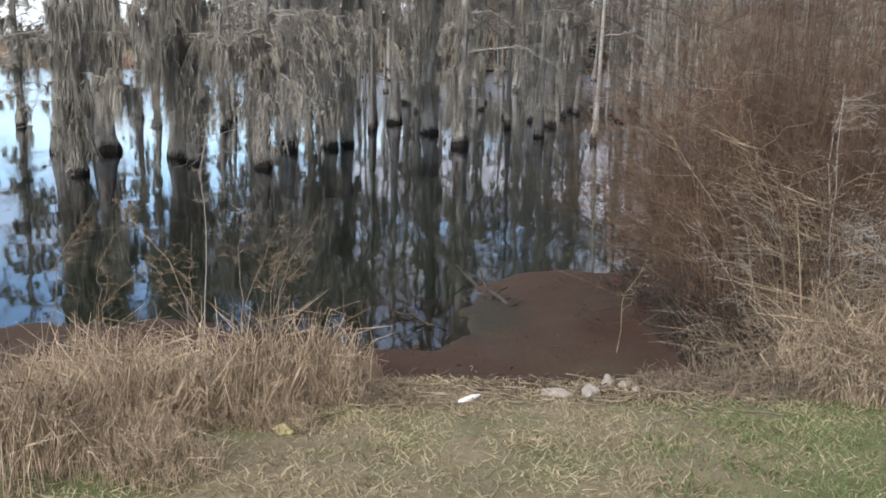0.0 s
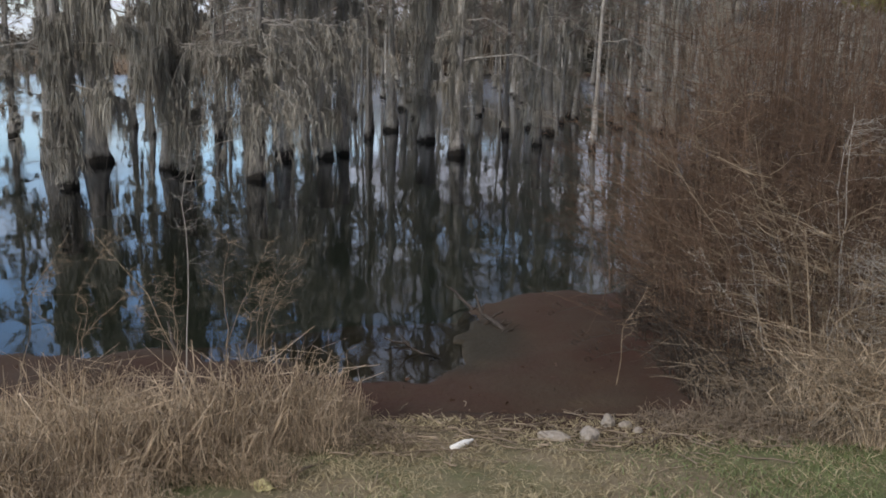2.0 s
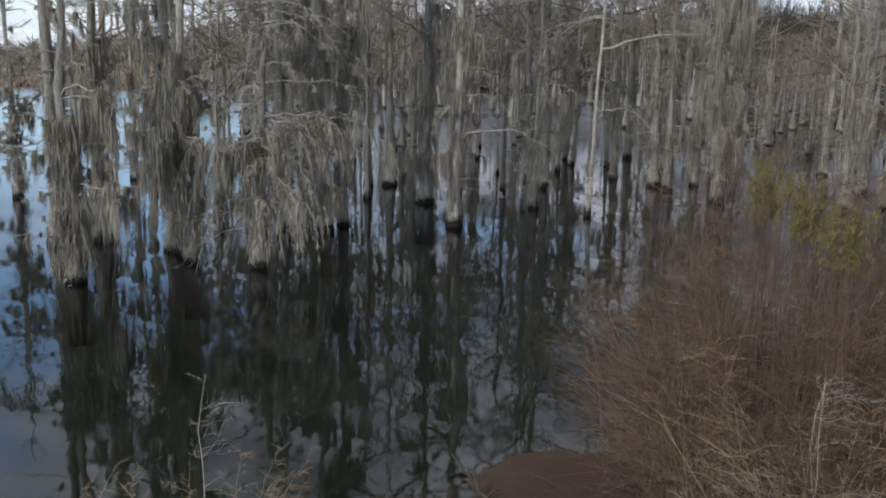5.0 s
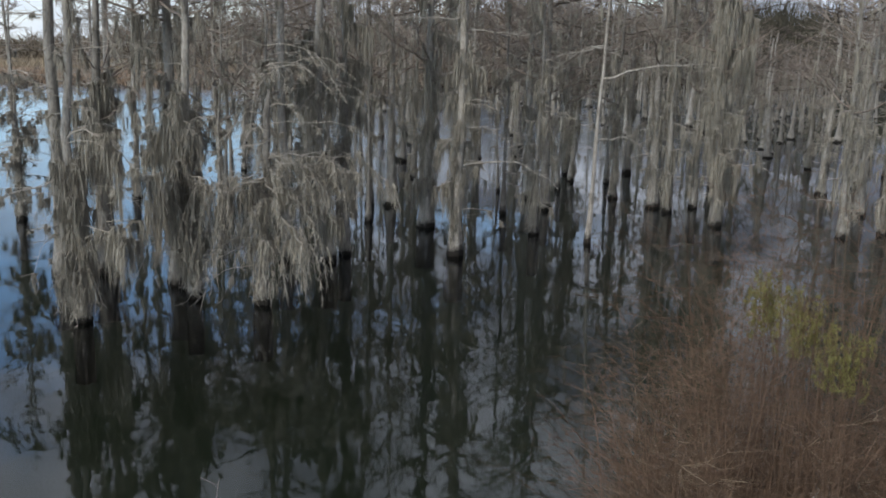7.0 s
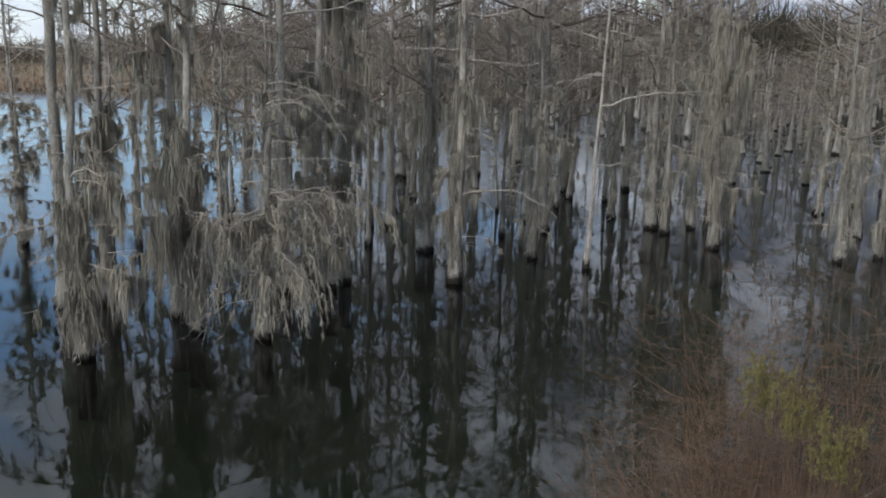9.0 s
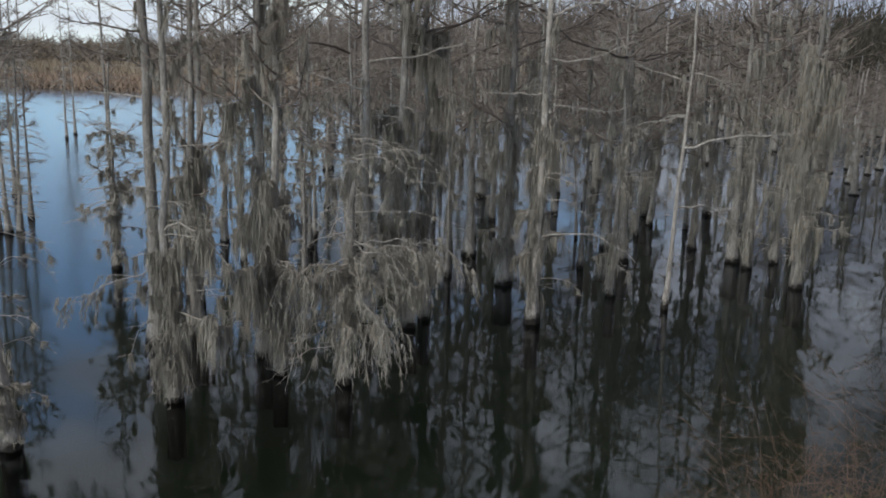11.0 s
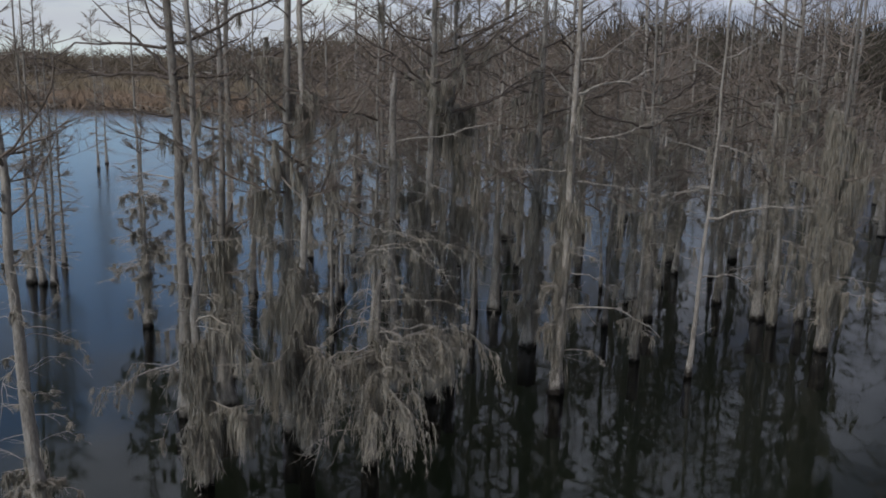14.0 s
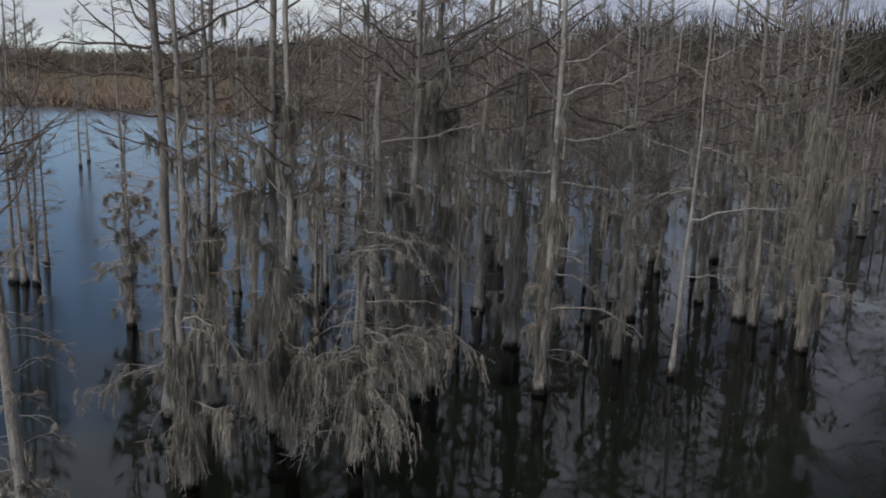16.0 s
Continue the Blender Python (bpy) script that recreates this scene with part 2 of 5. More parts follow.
def ground_material():
    """Turf, straw and soil on the bank; rust-brown leaf litter on the wet flat; dark silt on the bottom."""
    m = material("ground", (0.12, 0.095, 0.06), (0.27, 0.22, 0.14), 1.2, (1, 1, 1), 0.95, 0.5, 22.0)
    n, l = m.node_tree.nodes, m.node_tree.links
    b = n["Principled BSDF"]
    geo = n.new("ShaderNodeNewGeometry")
    sward = node(n, "ShaderNodeTexNoise", Scale=0.7, Detail=6.0, Roughness=0.65)
    l.new(geo.outputs["Position"], sward.inputs["Vector"])
    green = n.new("ShaderNodeMapRange")
    green.inputs["From Min"].default_value, green.inputs["From Max"].default_value = 0.45, 0.62
    l.new(sward.outputs[0], green.inputs[0])
    turf = n.new("ShaderNodeMix")
    turf.data_type = "RGBA"
    turf.inputs["B"].default_value = (0.10, 0.12, 0.048, 1)
    l.new(green.outputs[0], turf.inputs["Factor"])
    l.new(b.inputs["Base Color"].links[0].from_socket, turf.inputs["A"])
    soil = turf.outputs["Result"]
    sep = n.new("ShaderNodeSeparateXYZ")
    l.new(geo.outputs["Position"], sep.inputs[0])
    ns = node(n, "ShaderNodeTexNoise", Scale=1.6, Detail=5.0, Roughness=0.6)
    l.new(geo.outputs["Position"], ns.inputs["Vector"])
    wob = n.new("ShaderNodeMath")
    wob.operation = "MULTIPLY_ADD"
    wob.inputs[1].default_value = 0.10
    l.new(ns.outputs[0], wob.inputs[0])
    l.new(sep.outputs[2], wob.inputs[2])

    def band(lo, hi, below, above):
        r = n.new("ShaderNodeMapRange")
        r.inputs["From Min"].default_value, r.inputs["From Max"].default_value = lo, hi
        l.new(wob.outputs[0], r.inputs[0])
        x = n.new("ShaderNodeMix")
        x.data_type = "RGBA"
        l.new(r.outputs[0], x.inputs["Factor"])
        for key, c in (("A", below), ("B", above)):
            if isinstance(c, tuple):
                x.inputs[key].default_value = (*c, 1)
            else:
                l.new(c, x.inputs[key])
        return x.outputs["Result"]

    litter = n.new("ShaderNodeMix")
    litter.data_type = "RGBA"
    litter.inputs["A"].default_value, litter.inputs["B"].default_value = (0.050, 0.0245, 0.0165, 1), (0.058, 0.041, 0.027, 1)
    n2 = node(n, "ShaderNodeTexNoise", Scale=0.9, Detail=9.0, Roughness=0.72)
    l.new(geo.outputs["Position"], n2.inputs["Vector"])
    patchy = n.new("ShaderNodeMapRange")
    patchy.inputs["From Min"].default_value, patchy.inputs["From Max"].default_value = 0.36, 0.64
    l.new(n2.outputs[0], patchy.inputs[0])
    l.new(patchy.outputs[0], litter.inputs["Factor"])
    bed = band(-0.95, -0.2, (0.055, 0.078, 0.052), (0.15, 0.108, 0.06))
    # olive-grey silt in the shallow
    away = n.new("ShaderNodeVectorMath")
    away.operation = "MULTIPLY_ADD"
    away.inputs[1].default_value, away.inputs[2].default_value = (0.92, 1.04, 0.0), (0.3, -7.85, 0.0)
    l.new(geo.outputs["Position"], away.inputs[0])
    gap = n.new("ShaderNodeVectorMath")
    gap.operation = "LENGTH"
    l.new(away.outputs[0], gap.inputs[0])
    ragged = n.new("ShaderNodeMath")
    ragged.operation = "MULTIPLY_ADD"
    ragged.inputs[1].default_value = 0.7
    l.new(n2.outputs[0], ragged.inputs[0])
    l.new(gap.outputs["Value"], ragged.inputs[2])
    inside = n.new("ShaderNodeMapRange")
    inside.interpolation_type = "SMOOTHSTEP"
    inside.inputs["From Min"].default_value, inside.inputs["From Max"].default_value = 1.12, 1.5
    l.new(ragged.outputs[0], inside.inputs[0])
    silt = n.new("ShaderNodeMix")
    silt.data_type = "RGBA"
    silt.inputs["A"].default_value, silt.inputs["B"].default_value = (0.024, 0.020, 0.011, 1), (0.042, 0.034, 0.022, 1)
    l.new(ns.outputs[0], silt.inputs["Factor"])
    shallow = n.new("ShaderNodeMix")
    shallow.data_type = "RGBA"
    l.new(inside.outputs[0], shallow.inputs["Factor"])
    l.new(silt.outputs["Result"], shallow.inputs["A"])
    l.new(litter.outputs["Result"], shallow.inputs["B"])
    flat = band(-0.06, 0.06, bed, shallow.outputs["Result"])
    wet = n.new("ShaderNodeMapRange")
    wet.inputs["To Min"].default_value, wet.inputs["To Max"].default_value = 0.7, 0.92
    l.new(inside.outputs[0], wet.inputs[0])
    l.new(wet.outputs[0], b.inputs["Roughness"])
    l.new(band(0.25, 0.34, flat, soil), b.inputs["Base Color"])
    return m


def water_material():
    """Still tannin-brown water: clear body, mirror surface by Fresnel, faint ripples."""
    m = bpy.data.materials.new("swamp_water")
    m.use_nodes = True
    n, l = m.node_tree.nodes, m.node_tree.links
    n.clear()
    out = n.new("ShaderNodeOutputMaterial")
    mix = n.new("ShaderNodeMixShader")
    body = n.new("ShaderNodeBsdfTransparent")
    body.inputs[0].default_value = (0.58, 0.60, 0.50, 1)
    gloss = n.new("ShaderNodeBsdfGlossy")
    gloss.inputs["Color"].default_value = (0.92, 0.95, 1.0, 1)
    fr = n.new("ShaderNodeFresnel")
    fr.inputs["IOR"].default_value = 1.36
    geo = n.new("ShaderNodeNewGeometry")
    mp = n.new("ShaderNodeMapping")
    mp.inputs["Scale"].default_value = (1.0, 0.45, 1.0)
    l.new(geo.outputs["Position"], mp.inputs[0])
    # open water is ruffled by the wind; the bank and the stand of trees shelter the rest
    where = n.new("ShaderNodeSeparateXYZ")
    l.new(geo.outputs["Position"], where.inputs[0])
    ruffle = n.new("ShaderNodeMapRange")
    ruffle.inputs["From Min"].default_value, ruffle.inputs["From Max"].default_value = 25.0, 46.0
    ruffle.inputs["To Min"].default_value, ruffle.inputs["To Max"].default_value = 0.022, 0.17
    lee = n.new("ShaderNodeMath")
    lee.operation = "MULTIPLY_ADD"
    lee.inputs[1].default_value = -1.2
    l.new(where.outputs[0], lee.inputs[0])
    l.new(where.outputs[1], lee.inputs[2])
    l.new(lee.outputs[0], ruffle.inputs[0])
    l.new(ruffle.outputs[0], gloss.inputs["Roughness"])
    ns = node(n, "ShaderNodeTexNoise", Scale=1.3, Detail=3.0, Roughness=0.5)
    l.new(mp.outputs[0], ns.inputs["Vector"])
    bp = n.new("ShaderNodeBump")
    bp.inputs["Strength"].default_value, bp.inputs["Distance"].default_value = 0.5, 0.012
    l.new(ns.outputs[0], bp.inputs["Height"])
    l.new(bp.outputs[0], gloss.inputs["Normal"])
    l.new(fr.outputs[0], mix.inputs[0])
    l.new(body.outputs[0], mix.inputs[1])
    l.new(gloss.outputs[0], mix.inputs[2])
    l.new(mix.outputs[0], out.inputs[0])
    return m


GROUND, WATER = ground_material(), water_material()


# ---- mesh helpers ----
SIDEWAYS = np.random.default_rng(1)


class Soup:
    """Gathers tubes, blades and leaves as triangles for one mesh."""

    def __init__(self):
        self.v, self.f, self.n = [], [], 0

    def put(self, v, f):
        self.v.append(v)
        self.f.append(f + self.n)
        self.n += len(v)

    def tubes(self, path, radius, sides=3, lobes=None):
        """path: K x N x 3, radius: K x N (or broadcast to it). The last ring closes to its centre."""
        path = np.asarray(path, float)
        k, n, _ = path.shape
        radius = np.broadcast_to(radius, (k, n))
        tan = np.gradient(path, axis=1)
        tan /= np.linalg.norm(tan, axis=2, keepdims=True) + 1e-9
        ref = np.where(np.abs(tan[..., 2:3]) > 0.8, np.array([1.0, 0, 0]), np.array([0, 0, 1.0]))
        a = np.cross(tan, ref)
        a /= np.linalg.norm(a, axis=2, keepdims=True) + 1e-9
        b = np.cross(tan, a)
        th = np.arange(sides) * 2 * np.pi / sides
        rr = radius[..., None] * (np.ones((k, n, sides)) if lobes is None else lobes)
        ring = path[:, :, None] + rr[..., None] * (np.cos(th)[None, None, :, None] * a[:, :, None] + np.sin(th)[None, None, :, None] * b[:, :, None])
        v = ring.reshape(-1, 3)
        i, j = np.meshgrid(np.arange(n - 1), np.arange(sides), indexing="ij")
        p, q = (i * sides + j).ravel(), (i * sides + (j + 1) % sides).ravel()
        f = np.concatenate([np.stack([p, q, q + sides], 1), np.stack([p, q + sides, p + sides], 1)])
        f = (f[None] + (np.arange(k) * n * sides)[:, None, None]).reshape(-1, 3)
        self.put(v, f)

    def blades(self, root, tip, bend, width):
        """Grass blades of two segments each, K at a time."""
        k = len(root)
        side = np.cross(tip - root, SIDEWAYS.normal(size=(k, 3)))
        side = side / (np.linalg.norm(side, axis=1, keepdims=True) + 1e-9) * np.asarray(width).reshape(-1, 1)
        mid = (root + tip) / 2 + bend
        v = np.stack([root - side, root + side, mid - side * 0.8, mid + side * 0.8, tip], 1).reshape(-1, 3)
        f = np.array([[0, 1, 3], [0, 3, 2], [2, 3, 4]])
        self.put(v, (f[None] + (np.arange(k) * 5)[:, None, None]).reshape(-1, 3))

    def mesh(self, name, mat, smooth=True):
        me = bpy.data.meshes.new(name)
        v = np.concatenate(self.v).astype(np.float32)
        f = np.concatenate(self.f).astype(np.int32)
        me.vertices.add(len(v))
        me.vertices.foreach_set("co", v.ravel())
        me.loops.add(f.size)
        me.loops.foreach_set("vertex_index", f.ravel())
        me.polygons.add(len(f))
        me.polygons.foreach_set("loop_start", np.arange(0, f.size, 3, dtype=np.int32))
        me.polygons.foreach_set("use_smooth", np.full(len(f), smooth))
        me.materials.append(mat)
        me.update(calc_edges=True)
        return me


def part(name, soup, mat, parent, label=""):
    ob = new(name, soup.mesh(name, mat))
    ob.parent = parent
    return tagged(ob, label)


def lerp(a, b, t):
    return a + (b - a) * t


def unit(v):
    return v / (np.linalg.norm(v, axis=-1, keepdims=True) + 1e-9)


def sample(paths, t):
    """Points on K paths (K x N x 3) at t (K x M, 0 to 1): K x M x 3."""
    k, n, _ = paths.shape
    s = np.clip(t, 0, 0.999) * (n - 1)
    i = s.astype(int)
    rows = np.arange(k)[:, None]
    return lerp(paths[rows, i], paths[rows, i + 1], (s - i)[..., None])


# ---- ground and water ----
def near_edge(x):
    """How far ahead the rust-brown wet flat reaches before the water."""
    return np.interp(x, [-4, -2.9, -2.3, -1.8, -1.2, -0.8, 0.0, 0.14, 0.3, 0.5, 1.2], [6.7, 6.9, 7.05, 7.0, 6.9, 6.6, 6.4, 6.6, 8.2, 8.75, 9.05])


def silted(x, y):
    """1 inside the silted shallow between the mud and the spit, 0 outside it."""
    e = ((x + 0.3) / 1.12) ** 2 + ((y - 7.55) / 0.95) ** 2
    return np.clip(1.5 - 1.1 * e, 0, 1)


def far_shore(x):
    return 87 + 0.12 * (x + 38) + 2.5 * np.sin(x * 0.09) + np.clip(x, 0, 60) * 0.4


def rise(x, y):
    """Height of the ground."""
    x, y = np.asarray(x, float), np.asarray(y, float)
    bank = np.clip(0.37 - 0.14 * (y - 4.1), -0.4, 0.46)
    edge = 5.55 + 0.1 * np.sin(3.1 * x) + 0.05 * np.sin(9 * x)
    spit = np.clip((x - 1.35 - 0.06 * np.sin(4 * y)) / 0.35, 0, 1) * np.clip((9.4 - y) / 0.8, 0, 1) * np.clip((14 - x) / 3, 0, 1)
    bank = np.where(y < edge, bank, lerp(bank, 0.02, np.clip((y - edge) / 0.25, 0, 1)))
    bank = np.maximum(bank, 0.16 * spit)
    flat = 0.026 + 0.012 * np.sin(2.7 * x + 1.3 * y) + 0.008 * np.sin(6.1 * x - 4.2 * y)
    z = np.where(y < edge, bank, np.maximum(flat, bank * spit))
    edge = near_edge(x + 0.05 * np.sin(6 * y) + 0.03 * np.sin(15 * y + 1)) + 0.07 * np.sin(6.3 * x + 1.2) + 0.06 * np.sin(2.9 * y + 9 * x) * np.clip(1 - np.abs(x - 0.4) / 0.5, 0, 1) + 0.04 * np.sin(15 * x - 4 * y)
    shelf = np.maximum(edge, lerp(6.9, 8.0, np.clip((x + 2.4) / 1.3, 0, 1)) + 0.2 * np.sin(3.1 * x + 1) + 0.1 * np.sin(7.7 * x))   # the shallow pool reaches this far
    drop = 0.14 * np.clip((y - edge) / 0.7, 0, 1) ** 1.3 * (1 - 0.7 * silted(x, y)) + 0.95 * np.clip((y - shelf) / 2.4, 0, 1) ** 1.25
    z = z - drop * (1 - spit)
    wet = np.clip((y - edge) / 0.2, 0, 1) * np.clip(silted(x, y) * 3, 0, 1) * (1 - spit)
    z = lerp(z, np.minimum(z, -0.03), wet)   # the silted shallow lies just under water
    shore = np.clip((y - far_shore(x)) / 3 + 0.5, 0, 1)
    z = lerp(z, 0.35 - 0.04 * np.clip(y - 135, 0, 3000), shore)
    side = np.clip((np.abs(x + 10) - 130) / 15, 0, 1) * np.clip((y - 9) / 5, 0, 1)
    return np.where(y < 120, np.maximum(z, lerp(-1.1, 0.4, side)), z)


def axis(lo, hi, step, far, grow=1.14):
    a = list(np.arange(lo, hi, step))
    s, p, out = step, hi, []
    while p < far:
        out.append(p)
        s *= grow
        p += min(s, 60)
    s, p, low = step, lo, []
    while p > -far:
        s *= grow
        p -= min(s, 60)
        low.append(p)
    return np.array(low[::-1] + a + out)


def build_ground():
    xs, ys = axis(-4.5, 5.0, 0.07, 1500), axis(2.6, 10.0, 0.07, 2200)
    gx, gy = np.meshgrid(xs, ys)
    gz = rise(gx, gy)
    rough = np.array([noise.noise((a * 3.1, b * 3.1, 0)) for a, b in zip(gx.ravel(), gy.ravel())]).reshape(gx.shape)
    gz = gz + rough * 0.022 * np.clip(gz * 5, np.where(np.abs(gz) < 0.06, 0.55, 0.05), 1)
    v = np.stack([gx, gy, gz], -1).reshape(-1, 3)
    n = len(xs)
    i, j = np.meshgrid(np.arange(len(ys) - 1), np.arange(n - 1), indexing="ij")
    p = (i * n + j).ravel()
    f = np.concatenate([np.stack([p, p + 1, p + n + 1], 1), np.stack([p, p + n + 1, p + n], 1)])
    s = Soup()
    s.put(v, f)
    tagged(new("ground", s.mesh("ground", GROUND)), "grassy bank sloping to a rust-brown muddy flat and lake bed", "ground", kind="structure")


build_ground()


def build_water():
    s = Soup()
    xs, ys = np.linspace(-150, 130, 57), np.linspace(4.5, 118, 24)
    gx, gy = np.meshgrid(xs, ys)
    v = np.stack([gx, gy, 0 * gx], -1).reshape(-1, 3)
    n = len(xs)
    i, j = np.meshgrid(np.arange(len(ys) - 1), np.arange(n - 1), indexing="ij")
    p = (i * n + j).ravel()
    s.put(v, np.concatenate([np.stack([p, p + 1, p + n + 1], 1), np.stack([p, p + n + 1, p + n], 1)]))
    tagged(new("water", s.mesh("water", WATER)), "still dark swamp water mirroring trees and sky", "water", kind="structure")


build_water()


# ---- cypress trees ----
def trunk_soup(rng, height, r0, lean=(0, 0), flare=0.9, broken=False, sides=12, top=0.26):
    n = 16
    z = np.concatenate([[-1.6, -0.3, 0.05, 0.25, 0.5, 0.85], np.linspace(1.4, height, n - 6)])
    wob = rng.normal(0, 0.03, (2, n)).cumsum(1) * np.clip(z / 3, 0, 1)
    path = np.stack([lean[0] * z / height + wob[0], lean[1] * z / height + wob[1], z], 1)
    top = 0.75 if broken else top
    up = np.clip(z / height, 0, 1)
    r = 0.62 * r0 * (1 - (1 - top) * up ** (1.0 if broken else 0.72)) + r0 * flare * 0.95 * np.exp(-(np.clip(z, 0, 9) / 0.62) ** 0.9)
    th = np.arange(sides) * 2 * np.pi / sides
    k = rng.integers(4, 7)
    lobes = 1 + 0.34 * np.exp(-np.clip(z, 0, 9) / 0.9)[:, None] * np.cos(k * th + rng.uniform(0, 6))[None]
    lobes = lobes + rng.normal(0, 0.05, (n, sides))
    s = Soup()
    s.tubes(path[None], r[None], sides, lobes[None])
    tip = path[-1] + [0.02, 0.01, 0.25 if broken else 0.3]
    ring = np.arange((n - 1) * sides, n * sides)
    s.put(tip[None] - 0, np.zeros((0, 3), int))
    s.f.append(np.stack([ring, np.roll(ring, -1), np.full(sides, n * sides)], 1))
    return s, path, z, r


def limb_paths(rng, start, azim, length, lift, wobble=0.08, n=7, sag=0.0):
    """K limbs from start (K x 3) towards azim (radians), each rising by lift x length and sagging at the end."""
    k = len(start)
    t = np.linspace(0, 1, n)
    out = np.stack([np.cos(azim), np.sin(azim), np.zeros(k)], 1)
    p = start[:, None] + out[:, None] * (length[:, None] * t)[..., None]
    p[..., 2] += (lift * length)[:, None] * t ** 1.3 - (sag * length)[:, None] * t ** 3 if np.ndim(sag) else (lift * length)[:, None] * t ** 1.3 - sag * length[:, None] * t ** 3
    p += rng.normal(0, 1, (k, n, 3)).cumsum(1) * (wobble * length / n)[:, None, None] * np.array([1, 1, 0.7]) * (t > 0)[None, :, None]
    return p


def fork(rng, paths, per, frac, lift, n=4, lo=0.2, hi=1.0, wobble=0.12):
    """Side shoots: per for each path, of about frac of its length."""
    k = len(paths)
    t = rng.uniform(lo, hi, (k, per))
    root = sample(paths, t).reshape(-1, 3)
    way = unit(paths[:, -1] - paths[:, 0])
    length = np.linalg.norm(paths[:, -1] - paths[:, 0], axis=1)
    az = np.arctan2(way[:, 1], way[:, 0])[:, None] + rng.choice([-1, 1], (k, per)) * rng.uniform(0.4, 1.2, (k, per))
    ln = (frac * length[:, None] * (1.25 - 0.7 * t) * rng.uniform(0.6, 1.3, (k, per))).ravel()
    return limb_paths(rng, root, az.ravel(), ln, lift + rng.normal(0, 0.3, k * per), wobble, n)


def taper(k, n, r, end=0.25):
    return np.asarray(r).reshape(-1, 1) * np.linspace(1, end, n)[None] * np.ones((k, 1))


def moss_on(rng, soup, paths, per, lo=0.15, longest=1.1, floor=0.03, width=0.0115):
    """Hanging strands along the given limbs, gathered in pointed clumps of uneven length."""
    k, each = len(paths), 17 if width > 0.008 else 32
    clumps = max(1, per // 8)
    centre = rng.uniform(lo, 1, (k, clumps, 1))
    spread = rng.uniform(0.01, 0.05, (k, clumps, 1))
    off = rng.normal(0, 1, (k, clumps, each))
    t = (centre + spread * off).reshape(k, -1)
    size = (rng.uniform(0.12, 1, centre.shape) ** 1.7 * np.exp(-0.22 * off ** 2)).reshape(-1)
    root = sample(paths, np.clip(t, 0.02, 1)).reshape(-1, 3)
    hub = np.repeat(sample(paths, np.clip(centre[..., 0], 0.02, 1)).reshape(-1, 3), each, 0)
    m = len(root)
    length = longest * size * rng.uniform(0.6, 1.1, m) + 0.06
    length = np.minimum(length, np.maximum(root[:, 2] - floor, 0.05) * rng.uniform(0.5, 1.0, m))
    s = np.array([0, 0.45, 1.0])
    p = np.repeat(root[:, None], 3, 1)
    p[..., 2] -= length[:, None] * s
    pull = (hub - root)[:, None, :2] * (0.6 * s ** 1.5)[None, :, None]
    p[..., :2] += pull + rng.normal(0, 0.05, (m, 1, 2)) * s[None, :, None] + rng.normal(0, 0.022, (m, 3, 2))
    soup.blades(p[:, 0], p[:, 2], p[:, 1] - (p[:, 0] + p[:, 2]) / 2, 0.72 * width * rng.uniform(0.6, 1.7, m))


def shag(rng, soup, at, girth, lo, hi, clumps, longest, width, each=24):
    """Moss wrapped round a trunk: pointed clumps that hang close against it."""
    m = clumps * each
    more = lambda a: np.repeat(a, each)
    u = rng.normal(0, 1, m)
    h = np.clip(more(lo + (hi - lo) * rng.random(clumps)) + rng.normal(0, 0.12, m), 0.12, None)
    az = more(rng.uniform(0, 6.28, clumps)) + 0.4 * u
    off = more(girth * (0.55 + 0.9 * rng.random(clumps) ** 1.5)) * rng.uniform(0.7, 1.2, m)
    root = at(h)
    root[:, 0] += off * np.cos(az)
    root[:, 1] += off * np.sin(az)
    length = longest * more(rng.uniform(0.25, 1, clumps)) * np.exp(-0.4 * u ** 2) * rng.uniform(0.5, 1.15, m) + 0.07
    length = np.minimum(length, np.maximum(root[:, 2] - 0.03, 0.05) * rng.uniform(0.6, 1.0, m))
    tip = root + rng.normal(0, 0.035, (m, 3)) * [1, 1, 0]
    tip[:, 2] -= length
    soup.blades(root, tip, rng.normal(0, 0.02, (m, 3)), width * rng.uniform(0.5, 1.3, m))


